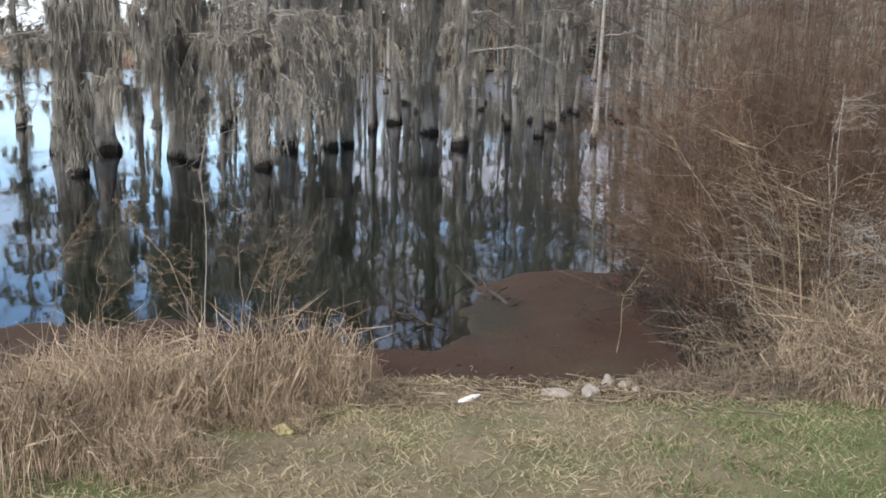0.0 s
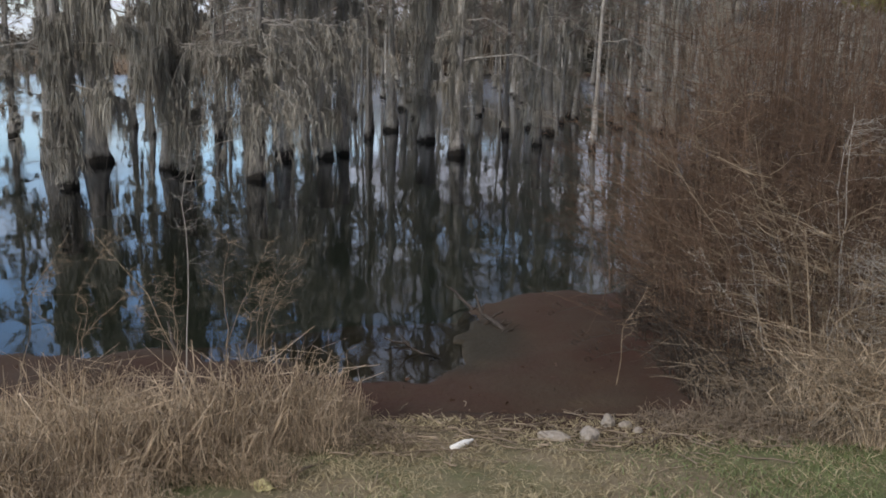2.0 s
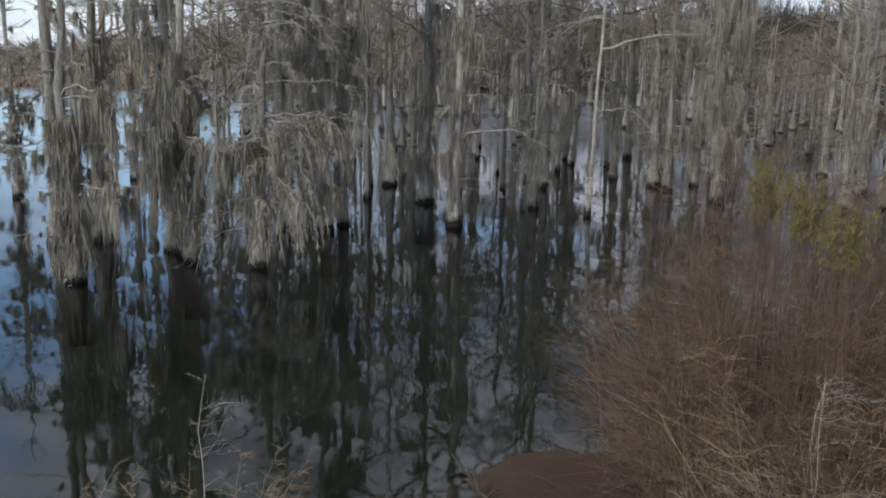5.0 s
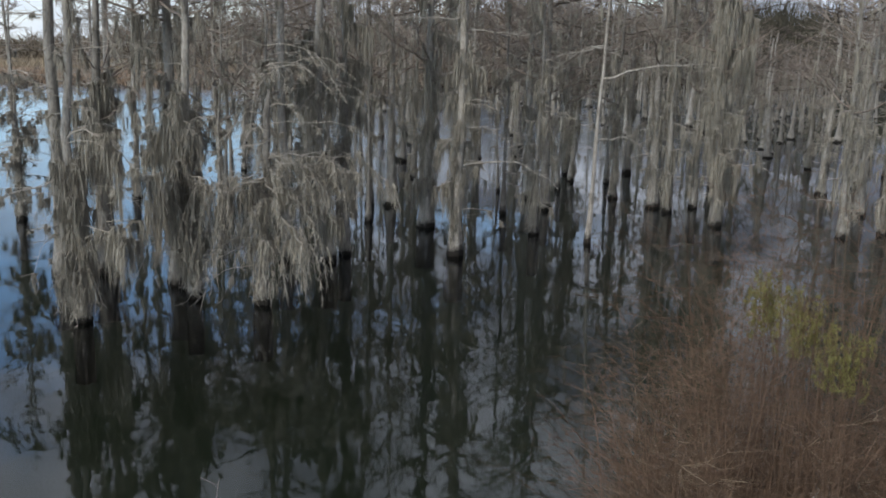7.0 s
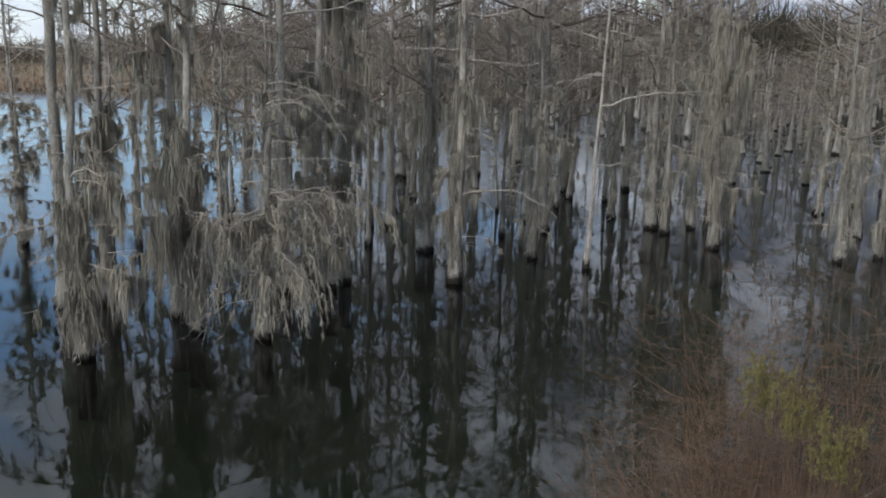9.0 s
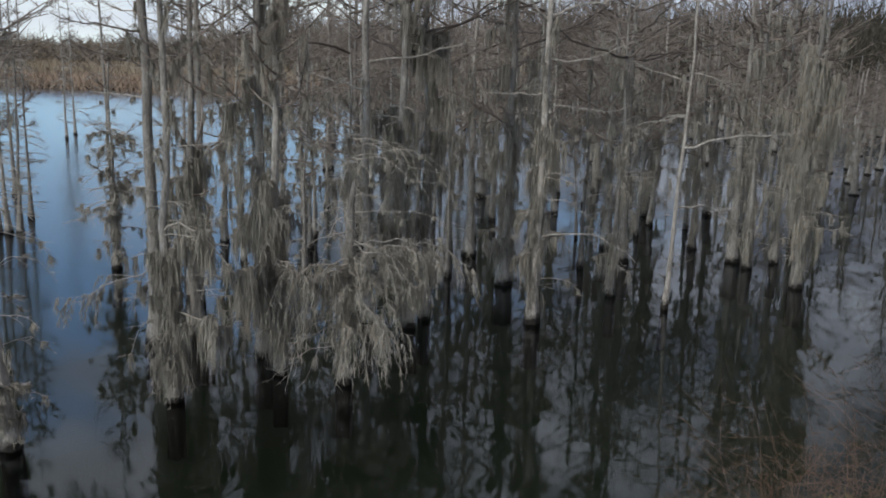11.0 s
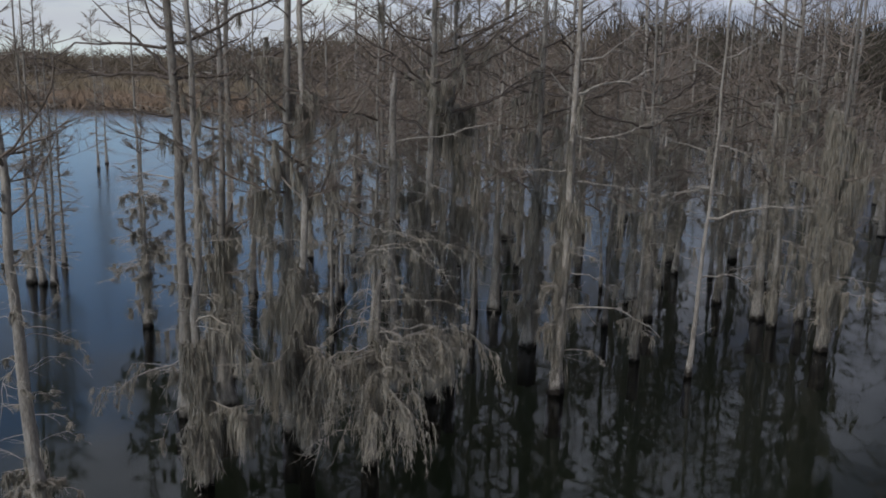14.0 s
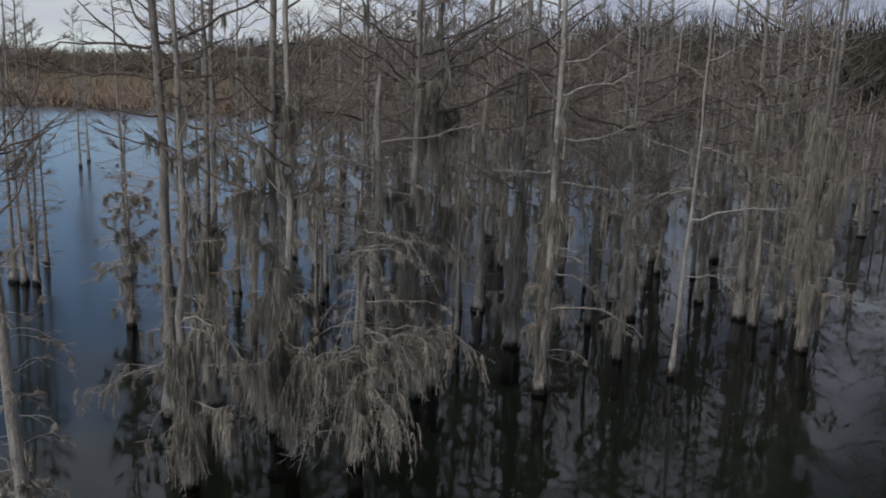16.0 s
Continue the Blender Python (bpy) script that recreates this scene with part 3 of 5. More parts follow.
def weep(rng, twig, soup, paths, per, length, fan=0.5, width=0.0045, fuzz=42, lo=0.25):
    """Drooping fingers along boughs: a pale twig each, furred with short moss."""
    k = len(paths)
    root = sample(paths, rng.uniform(lo, 1, (k, per))).reshape(-1, 3)
    way = unit(paths[:, -1] - paths[:, 0])
    m = k * per
    az = np.repeat(np.arctan2(way[:, 1], way[:, 0]), per) + rng.normal(0, fan, m)
    ln = np.minimum(length * rng.uniform(0.4, 1.15, m), np.maximum(root[:, 2], 0.1) * 1.02)
    t = np.linspace(0, 1, 7)
    out = rng.uniform(0.15, 0.55, m)
    p = np.repeat(root[:, None], 7, 1)
    p[..., 0] += (ln * out * np.cos(az))[:, None] * t ** 0.7
    p[..., 1] += (ln * out * np.sin(az))[:, None] * t ** 0.7
    p[..., 2] -= ln[:, None] * t ** 1.45
    p += rng.normal(0, 0.014, p.shape).cumsum(1) * (t > 0)[None, :, None]
    p[..., 2] = np.maximum(p[..., 2], 0.02)
    twig.tubes(p, taper(m, 7, rng.uniform(0.004, 0.0075, m), 0.35), 3)
    q = sample(p, rng.uniform(0.0, 1, (m, fuzz))).reshape(-1, 3)
    n = len(q)
    tip = q + rng.normal(0, 0.04, (n, 3)) * [1, 1, 0.3]
    tip[:, 2] = np.maximum(tip[:, 2] - rng.uniform(0.03, 0.2, n), 0.01)
    soup.blades(q, tip, rng.normal(0, 0.012, (n, 3)), width * rng.uniform(0.6, 1.5, n))


def cypress(seed, height=11.0, r0=0.2, lean=(0, 0), low=14, moss=1.0, crown=True, pale=False, broken=False, limbs=(), reach=1.3, drape=1.1, twigs=1.0, flare=0.7, low_from=0.95, sides=12, stubs=36, strand=0.0095, bare=0, spread=1.0, crown_from=0.34, low_to=7.5, split=True, shaggy=0, shag_from=0.25, shag_to=4.0, girth=0.13, top=0.26, weeping=(), label=""):
    """A bald cypress standing in water. limbs: own limbs as (height, azimuth in degrees, length, lift, sag, radius)."""
    rng = np.random.default_rng(seed)
    thing = new("cypress_tree")
    height *= 1.12 if crown else 1.0
    ts, path, z, r = trunk_soup(rng, height, r0, lean, flare, broken, sides, top)
    part("trunk", ts, PALE if pale else BARK, thing)
    at = lambda h: np.stack([np.interp(h, z, path[:, 0]), np.interp(h, z, path[:, 1]), h], -1)
    wood, dark, hang = Soup(), Soup(), Soup()
    # low limbs, short and level, hung with moss
    if low:
        h = rng.uniform(low_from, min(height * 0.66, low_to), low)
        ln = reach * rng.uniform(0.35, 1.0, low)
        lp = limb_paths(rng, at(h), rng.uniform(0, 6.28, low), ln, rng.uniform(-0.25, 0.3, low), 0.1, 7, 0.25)
        wood.tubes(lp, taper(low, 7, 0.010 + 0.008 * ln), 4)
        sp = fork(rng, lp, 3, 0.5, -0.1)
        wood.tubes(sp, taper(len(sp), 4, np.full(len(sp), 0.009)), 3)
        if twigs:
            tw = fork(rng, sp, max(1, int(4 * twigs)), 0.6, -0.1, 2)
            wood.tubes(tw, taper(len(tw), 2, np.full(len(tw), 0.006)), 3)
        if moss:
            moss_on(rng, hang, lp, int(32 * moss), 0.1, drape, width=strand)
            moss_on(rng, hang, sp[:: 2 if moss < 1.5 else 1], int(max(8, 12 * moss)), 0.1, drape * 0.8, width=strand)
            if moss > 1.2:
                moss_on(rng, hang, tw[::3], 8, 0.0, drape * 0.6, width=strand)
    # stubs and wisps all the way up the trunk
    if stubs:
        h = rng.uniform(0.7, height * 0.8, stubs)
        bp = limb_paths(rng, at(h), rng.uniform(0, 6.28, stubs), rng.uniform(0.15, 0.6, stubs), rng.uniform(-0.2, 0.5, stubs), 0.18, 4)
        wood.tubes(bp, taper(stubs, 4, np.full(stubs, 0.008)), 3)
        bt = fork(rng, bp, 2, 0.7, 0.2, 3)
        wood.tubes(bt, taper(len(bt), 3, np.full(len(bt), 0.005)), 3)
        if moss:
            some = bp[rng.random(stubs) < min(0.8, 0.45 * moss)]
            if len(some):
                moss_on(rng, hang, some, 8, 0.0, drape * 0.55, width=strand)
    if shaggy:
        shag(rng, hang, at, girth, shag_from, shag_to, int(100 * shaggy), drape * 0.5, strand)
    # boughs that weep to the water
    for hh, az, ln, lift, sag, rad, per, far in weeping:
        lp = limb_paths(rng, at(np.array([hh])), np.array([radians(az)]), np.array([ln]), np.array([lift]), 0.42, 9, sag)
        own, fine = Soup(), Soup()
        own.tubes(lp, taper(1, 9, [rad], 0.35), 5)
        sp = fork(rng, lp, 5, 0.45, 0.0, lo=0.3)
        own.tubes(sp, taper(len(sp), 4, np.full(len(sp), 0.007)), 3)
        bough = part("limb", own, TWIG, thing, "grey drooping bough")
        weep(rng, fine, hang, lp, per, far, 0.6, strand * 0.7)
        weep(rng, fine, hang, sp, max(2, per // 3), far * 0.75, 0.7, strand * 0.7)
        tagged(part("twig_tangle", fine, BLEACHED, bough, "pale bare drooping twigs"), kind="stuff")
        moss_on(rng, hang, lp, 24, 0.1, far * 0.5, width=strand)
    # long bare twigs, bleached, standing out of the moss
    if bare:
        bare = int(bare * 1.6)
        h = rng.uniform(0.7, 4.6 if bare > 9 else 6.5, bare)
        bp = limb_paths(rng, at(h), rng.uniform(0, 6.28, bare), rng.uniform(0.6, 1.7, bare) * reach ** 0.5, rng.uniform(-0.1, 0.5, bare), 0.3, 9, rng.uniform(0.2, 0.9, bare))
        bleached = Soup()
        bleached.tubes(bp, taper(bare, 9, np.full(bare, 0.008), 0.4), 4)
        bt = fork(rng, bp, 5, 0.3, -0.2, 4, 0.3)
        bleached.tubes(bt, taper(len(bt), 4, np.full(len(bt), 0.0055)), 3)
        b2 = fork(rng, bt, 2, 0.5, -0.3, 3)
        bleached.tubes(b2, taper(len(b2), 3, np.full(len(b2), 0.0042)), 3)
        tagged(part("twig_tangle", bleached, BLEACHED, thing, "pale bare drooping twigs"), kind="stuff")
        if moss:
            moss_on(rng, hang, bt[::3], 8, 0.0, drape * 0.35, width=strand)
    # own limbs, each a part
    for hh, az, ln, lift, sag, rad in limbs:
        lp = limb_paths(rng, at(np.array([hh])), np.array([radians(az)]), np.array([ln]), np.array([lift]), 0.26, 9, sag)
        own = Soup()
        own.tubes(lp, taper(1, 9, [rad], 0.3), 6)
        sp = fork(rng, lp, 6, 0.25, 0.15, lo=0.35)
        tw = fork(rng, sp, 3, 0.5, 0.2, 3)
        fine = own if pale or hh > 5.5 else Soup()
        fine.tubes(sp, taper(len(sp), 4, np.full(len(sp), max(0.006, rad * 0.35))), 4)
        fine.tubes(tw, taper(len(tw), 3, np.full(len(tw), 0.005)), 3)
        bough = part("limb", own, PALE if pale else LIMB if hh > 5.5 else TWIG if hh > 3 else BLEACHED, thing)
        if fine is not own:
            tagged(part("twig_tangle", fine, PALE, bough, "pale bare drooping twigs"), kind="stuff")
        if moss > 1.2 and hh < 5:
            moss_on(rng, hang, lp, 72, 0.1, drape, width=strand)
            moss_on(rng, hang, sp, 32, 0.05, drape * 0.85, width=strand)
            moss_on(rng, hang, tw[::2], 8, 0.0, drape * 0.6, width=strand)
    # crown: limbs that leave level, turn up and fork into a haze of fine twigs
    if crown:
        k = int(12 + height * 0.8)
        h = np.sort(rng.uniform(height * crown_from, height * 0.98, k))
        ln = (1 - 0.45 * (h / height - 0.34) / 0.66) * rng.uniform(0.7, 2.5, k) * spread
        cp = limb_paths(rng, at(h), rng.uniform(0, 6.28, k), ln, rng.uniform(0.15, 1.15, k), 0.24, 9)
        girth = taper(k, 9, 0.009 + 0.0085 * ln, 0.25)
        for i in range(k if split else 0):
            one = Soup()
            one.tubes(cp[i:i + 1], girth[i:i + 1], 4)
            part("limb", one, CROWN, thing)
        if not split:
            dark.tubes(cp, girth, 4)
        fine_n = 5 if sides > 7 else 3
        sp = fork(rng, cp, max(3, int(6.5 * twigs ** 0.4)), 0.42, 0.55, fine_n, wobble=0.2)
        dark.tubes(sp, taper(len(sp), fine_n, np.full(len(sp), 0.010)), 3)
        if twigs:
            tw = fork(rng, sp, max(1, int(7 * twigs)), 0.6, 0.6, 2, wobble=0.2)
            tw = tw[(tw[:, 0, 2] < 7.6) | (rng.random(len(tw)) < (0.55 if height < 11 else 1.0))]   # thin tops
            dark.tubes(tw, taper(len(tw), 2, np.full(len(tw), 0.0068)), 3)
        if moss:
            moss_on(rng, hang, cp[: k // 3], int(16 * moss), 0.2, drape * 0.6, width=strand)
    if wood.n:
        tagged(part("branchwork", wood, PALE if pale else TWIG, thing), kind="stuff")
    if dark.n:
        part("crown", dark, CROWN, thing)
    if hang.n:
        tagged(part("moss", hang, MOSS, thing, "grey strands of hanging moss"), kind="stuff")
    return tagged(thing, label or "bare grey cypress hung with moss, standing in water", "tree", "cypress trees in the water")


# mossy trees in the foremost row
FRONT = [
    (-6.74, 19.39, dict(seed=31, bare=6, strand=0.0065, height=7.5, r0=0.21, flare=0.8, low=14, low_from=2.3, low_to=4.0, shag_from=1.9, moss=1.2, drape=1.5, reach=0.8, twigs=0.4, shaggy=0.55, shag_to=3.6, girth=0.16, label="thick cypress with a flared dark base, draped in grey moss")),
    (-7.35, 18.9, dict(seed=2, bare=6, strand=0.0065, height=9.4, r0=0.24, top=0.42, low=9, low_to=4.6, moss=0.9, drape=1.0, reach=0.8, twigs=0.5, lean=(-0.15, 0.0), shaggy=0.21, shag_to=3.2, crown_from=0.78, flare=0.4, label="tall cypress with spreading dark upper limbs and moss below",
        limbs=((7.0, 186, 2.7, 0.13, 0.0, 0.045), (7.05, 160, 1.9, 0.75, 0.0, 0.038), (7.0, 8, 2.8, 0.36, 0.0, 0.045), (7.1, 330, 2.0, 0.5, 0.05, 0.035), (7.65, 178, 2.5, 0.42, 0.45, 0.04), (7.7, 5, 2.9, 0.42, 0.0, 0.042), (7.9, 140, 1.8, 0.7, 0.0, 0.034), (6.3, 200, 1.6, 0.25, 0.0, 0.026), (5.6, 182, 1.5, 0.3, 0.0, 0.022), (5.0, 170, 1.3, 0.15, 0.0, 0.02)))),
    (-5.92, 15.8, dict(seed=3, bare=14, strand=0.0065, height=8.2, r0=0.15, top=0.4, low=12, low_to=2.9, moss=1.6, drape=1.3, low_from=0.9, reach=0.34, flare=0.3, twigs=0.5, shaggy=1.5, shag_to=2.6, girth=0.16, crown_from=0.6, spread=0.5, label="slim cypress rising out of a column of long grey moss",
        limbs=((3.0, 350, 1.7, 0.1, 0.45, 0.018), (1.6, 340, 1.0, 0.15, 0.5, 0.012)), weeping=((2.45, 205, 1.25, -0.3, 0.25, 0.016, 4, 0.7), (1.3, 250, 0.15, -0.1, 0.3, 0.012, 4, 1.2), (1.2, 310, 0.12, -0.1, 0.3, 0.012, 4, 1.1)))),
    (-4.95, 18.38, dict(seed=4, bare=8, strand=0.0065, height=12.5, r0=0.2, flare=0.45, low=22, moss=1.3, drape=1.6, reach=0.85, twigs=0.95, shaggy=0.67, girth=0.18)),
    (-4.45, 17.45, dict(seed=5, bare=10, strand=0.0065, height=10.5, r0=0.15, top=0.4, flare=0.4, low=16, moss=1.6, drape=1.4, low_from=1.0, reach=0.6, twigs=0.95, shaggy=0.76, shag_to=3.4, girth=0.18, limbs=((2.9, 150, 1.5, 0.2, 0.7, 0.018), (2.4, 250, 0.9, 0.1, 0.7, 0.016)), weeping=((2.3, 300, 0.7, 0.0, 0.5, 0.014, 5, 1.5), (1.9, 240, 0.6, 0.0, 0.5, 0.013, 5, 1.4)))),
    (-3.15, 17.1, dict(seed=6, bare=20, strand=0.0065, height=3.6, r0=0.12, low=12, moss=1.2, drape=0.7, crown=False, broken=True, low_from=1.9, low_to=2.8, reach=0.9, twigs=0.7, shaggy=0.42, shag_to=2.7, girth=0.20, label="low cypress stem under drooping boughs thick with moss",
        weeping=((2.75, 20, 2.0, 0.02, 0.25, 0.016, 10, 0.7), (2.6, 2, 1.7, 0.05, 0.3, 0.015, 9, 0.8), (2.65, 340, 1.3, 0.0, 0.3, 0.015, 8, 0.8), (2.5, 40, 1.5, 0.05, 0.2, 0.014, 7, 0.7), (2.2, 330, 1.2, 0.05, 0.4, 0.015, 6, 0.7),
                 (1.45, 305, 0.95, 0.25, 0.4, 0.015, 9, 1.1), (1.3, 288, 0.8, 0.3, 0.3, 0.014, 8, 1.1), (1.6, 318, 1.15, 0.0, 0.5, 0.013, 8, 1.0), (1.75, 250, 0.7, 0.1, 0.5, 0.013, 5, 1.0), (2.1, 215, 1.1, 0.1, 0.5, 0.014, 6, 1.6), (2.4, 190, 1.0, 0.1, 0.5, 0.014, 6, 1.7)))),
    (-3.22, 20.6, dict(seed=7, height=7.0, r0=0.13, low=8, moss=1.0, crown=False, broken=True, pale=True, label="pale dead cypress snag with a broken top",
        limbs=((5.75, 10, 2.0, 0.26, 0.05, 0.03), (5.2, 180, 1.2, 0.35, 0.0, 0.025)))),
    (-2.37, 20.72, dict(seed=8, bare=8, strand=0.0078, height=12.5, r0=0.18, flare=0.4, low=18, moss=1.6, drape=1.5, reach=0.85, twigs=0.9, shaggy=0.50, girth=0.17, crown_from=0.42,
        limbs=((5.9, 160, 2.4, 0.45, 0.0, 0.038), (6.3, 10, 2.4, 0.4, 0.0, 0.036), (6.8, 200, 2.2, 0.6, 0.0, 0.034), (6.9, 330, 2.0, 0.6, 0.0, 0.032), (7.3, 130, 2.0, 0.7, 0.0, 0.03), (7.6, 30, 2.1, 0.55, 0.0, 0.03), (7.9, 185, 1.8, 0.6, 0.0, 0.028)))),
    (-2.05, 21.3, dict(seed=9, height=11.5, r0=0.12, flare=0.4, low=12, moss=1.6, drape=1.5, reach=0.6, twigs=0.8, shaggy=0.34, girth=0.14, crown_from=0.42,
        limbs=((6.2, 5, 2.3, 0.4, 0.0, 0.034), (6.7, 175, 1.9, 0.5, 0.0, 0.032), (7.2, 345, 2.2, 0.5, 0.0, 0.032), (7.5, 60, 2.0, 0.5, 0.0, 0.03), (7.9, 20, 2.0, 0.6, 0.0, 0.028)))),
    (0.38, 21.4, dict(seed=10, bare=4, strand=0.0078, height=9.6, r0=0.19, top=0.4, flare=0.3, low=15, low_to=4.4, moss=1.15, drape=1.3, low_from=1.4, reach=0.6, twigs=0.8, pale=True, crown=False, lean=(0.25, 0.0), shaggy=0.59, shag_to=4.6, girth=0.16, label="pale forked dead cypress, shaggy with moss below",
        limbs=((2.0, 345, 1.9, 0.3, 0.6, 0.022), (2.9, 340, 1.1, 0.25, 0.5, 0.016), (3.4, 335, 0.9, 0.2, 0.2, 0.016), (6.7, 190, 0.6, 0.9, 0, 0.04), (6.8, 12, 1.9, 0.3, 0, 0.034), (7.8, 200, 1.2, 0.7, 0, 0.022), (7.5, 340, 1.3, 0.6, 0, 0.022), (5.9, 8, 1.8, 0.25, 0, 0.024), (5.2, 185, 1.3, -0.1, 0, 0.02), (4.9, 5, 2.1, 0.15, 0, 0.018)))),
    (-0.31, 24.7, dict(seed=11, height=10, r0=0.2, flare=0.45, low=17, moss=1.4, drape=1.7, reach=0.75, twigs=0.9, shaggy=0.59, girth=0.18,
        limbs=((6.0, 350, 2.2, 0.45, 0.0, 0.036), (6.5, 170, 2.2, 0.5, 0.0, 0.034), (7.0, 15, 2.2, 0.6, 0.0, 0.032), (7.4, 200, 1.9, 0.6, 0.0, 0.03), (7.7, 320, 1.9, 0.6, 0.0, 0.028)))),
    (3.6, 23.05, dict(seed=12, height=9.6, r0=0.088, top=0.4, flare=0.35, lean=(0.3, 0.1), low=3, moss=0.3, crown=False, pale=True, low_from=3.0, label="slim pale dead cypress with bare arching branches",
        limbs=((3.9, 5, 2.5, 0.3, 0.1, 0.035), (2.45, 355, 1.6, 0.25, 0.75, 0.022), (5.4, 170, 1.4, 0.4, 0.0, 0.022), (4.6, 175, 1.3, -0.15, 0.1, 0.02), (7.6, 20, 1.2, 0.6, 0, 0.02), (7.2, 190, 1.1, 0.5, 0, 0.02)))),
    (-7.4, 21.6, dict(seed=13, strand=0.0078, height=9.2, r0=0.16, top=0.4, flare=0.4, low=10, low_to=4.2, moss=1.0, drape=1.1, reach=0.7, twigs=0.6, shaggy=0.25, shag_to=3.5, crown_from=0.7,
        limbs=((5.8, 15, 2.2, 0.5, 0.0, 0.035), (6.4, 20, 1.9, 0.75, 0.0, 0.03), (5.7, 190, 1.6, 0.35, 0.0, 0.028), (6.8, 170, 1.5, 0.6, 0.0, 0.028), (6.6, 345, 1.7, 0.6, 0.0, 0.028)))),
    (-10.62, 24.63, dict(seed=16, strand=0.0078, height=5.2, r0=0.1, low=34, low_to=5.0, low_from=0.5, moss=0.7, drape=0.6, reach=1.0, twigs=0.8, spread=0.45, shaggy=0.4, shag_to=2.2, girth=0.18, label="small cypress with level branches and wisps of moss")),
    (-7.74, 13.6, dict(seed=14, bare=12, strand=0.0065, height=10.0, r0=0.2, lean=(-0.45, 0.0), low=12, low_from=0.4, low_to=1.25, moss=1.3, drape=0.6, reach=0.55, twigs=0.7, stubs=30, flare=0.35, shaggy=0.29, shag_to=1.6, girth=0.17, label="slim cypress with level branches and a mossy foot")),
    (7.4, 25.65, dict(seed=15, flare=0.3, bare=8, strand=0.0078, height=8.5, r0=0.18, low=18, moss=2.0, drape=1.7, reach=0.8, twigs=0.7, shaggy=0.35, girth=0.19)),
]
for x, y, spec in FRONT:
    t = cypress(**spec)
    t.matrix_basis = pose(x, y, 0)

# the trees behind, from a few grown forms
forms = [cypress(seed=40 + i, height=(8.6, 9.3, 8.7, 9.7, 7.6, 9.0)[i], r0=(0.14, 0.18, 0.12, 0.19, 0.10, 0.14)[i], low=(11, 9, 13, 10, 9, 14)[i], moss=(0.55, 0.4, 0.65, 0.45, 0.35, 0.6)[i], stubs=24, drape=(1.2, 1.0, 1.4, 1.1, 1.0, 1.6)[i], twigs=0.55, reach=0.8, bare=6, flare=0.4, shaggy=(0.2, 0.1, 0.3, 0.15, 0.15, 0.25)[i], shag_to=4.0, girth=0.13, limbs=[(5.6 + 0.5 * j + 0.1 * i, 67 * j + 40 * i, 2.3 - 0.2 * j, 0.3 + 0.09 * j, 0.0, 0.034 - 0.003 * j) for j in range(6)]) for i in range(6)]
thin = [cypress(seed=60 + i, height=(6.3, 7.4, 5.4)[i], r0=(0.075, 0.09, 0.06)[i], low=8, moss=0.6, drape=0.8, twigs=0.34, reach=0.6, sides=7, stubs=20, split=False, label="thin young cypress stem with wisps of moss") for i in range(3)]
distant = [cypress(seed=80 + i, height=(7.6, 8.4, 6.8, 7.8)[i], r0=(0.16, 0.2, 0.14, 0.18)[i], low=4, moss=0.5, drape=1.6, twigs=0.3, crown_from=0.45, stubs=6, sides=6, reach=0.8, split=False, label="distant bare cypress in the swamp") for i in range(4)]

open_forms = [cypress(seed=70 + i, height=(8.0, 6.5, 9.0)[i], r0=(0.11, 0.09, 0.13)[i], low=44, spread=0.45, moss=0, twigs=1.0, reach=(0.9, 0.8, 1.1)[i], low_from=0.7, stubs=60, label="slim cypress with short level branches in open water") for i in range(3)]
OPEN = [(-15.9, 28.3), (-15.5, 28.2), (-15.15, 28.25), (-16.0, 30.6), (-12.98, 36.96), (-24.67, 51.8), (-25.2, 54.0), (-18.7, 34.8), (-11.5, 31.0)]
MARGIN = [(-8.1, 23.2), (-12.3, 28.6)]
BACK = [(-8.77, 28.29), (-7.55, 25.98), (-1.96, 27.77), (-1.36, 27.85), (-0.83, 33.5), (1.38, 35.0), (3.71, 49.4), (3.05, 27.8),
        (4.65, 35.2), (5.44, 29.96), (7.01, 35.9), (6.33, 28.42), (6.58, 27.68), (14.2, 52.7), (16.6, 50.2), (14.6, 38.2), (10.22, 24.27), (12.15, 27.7),
        (11.48, 24.76), (11.71, 38.2), (16.85, 41.9), (16.52, 39.0), (-7.18, 32.29),
        (-5.09, 37.3), (2.78, 29.55), (3.24, 28.76), (-4.64, 28.7)]
rng = np.random.default_rng(5)
spots = [(x, y, "form") for x, y in BACK] + [(x, y, "open") for x, y in OPEN + MARGIN]


def free(x, y, gap):
    return all((x - a) ** 2 + (y - b) ** 2 > gap * gap for a, b, *_ in spots) and all((x - a) ** 2 + (y - b) ** 2 > gap * gap for a, b, _ in FRONT)


def in_stand(x, y):
    """Where the stand of cypress grows; open water lies to the left of it."""
    return not (0.295 < x / y < 0.395 and y < 38) and x > -1.6 - 0.2 * y + (1.0 if y > 40 else 0) and x < 0.52 * y + 2


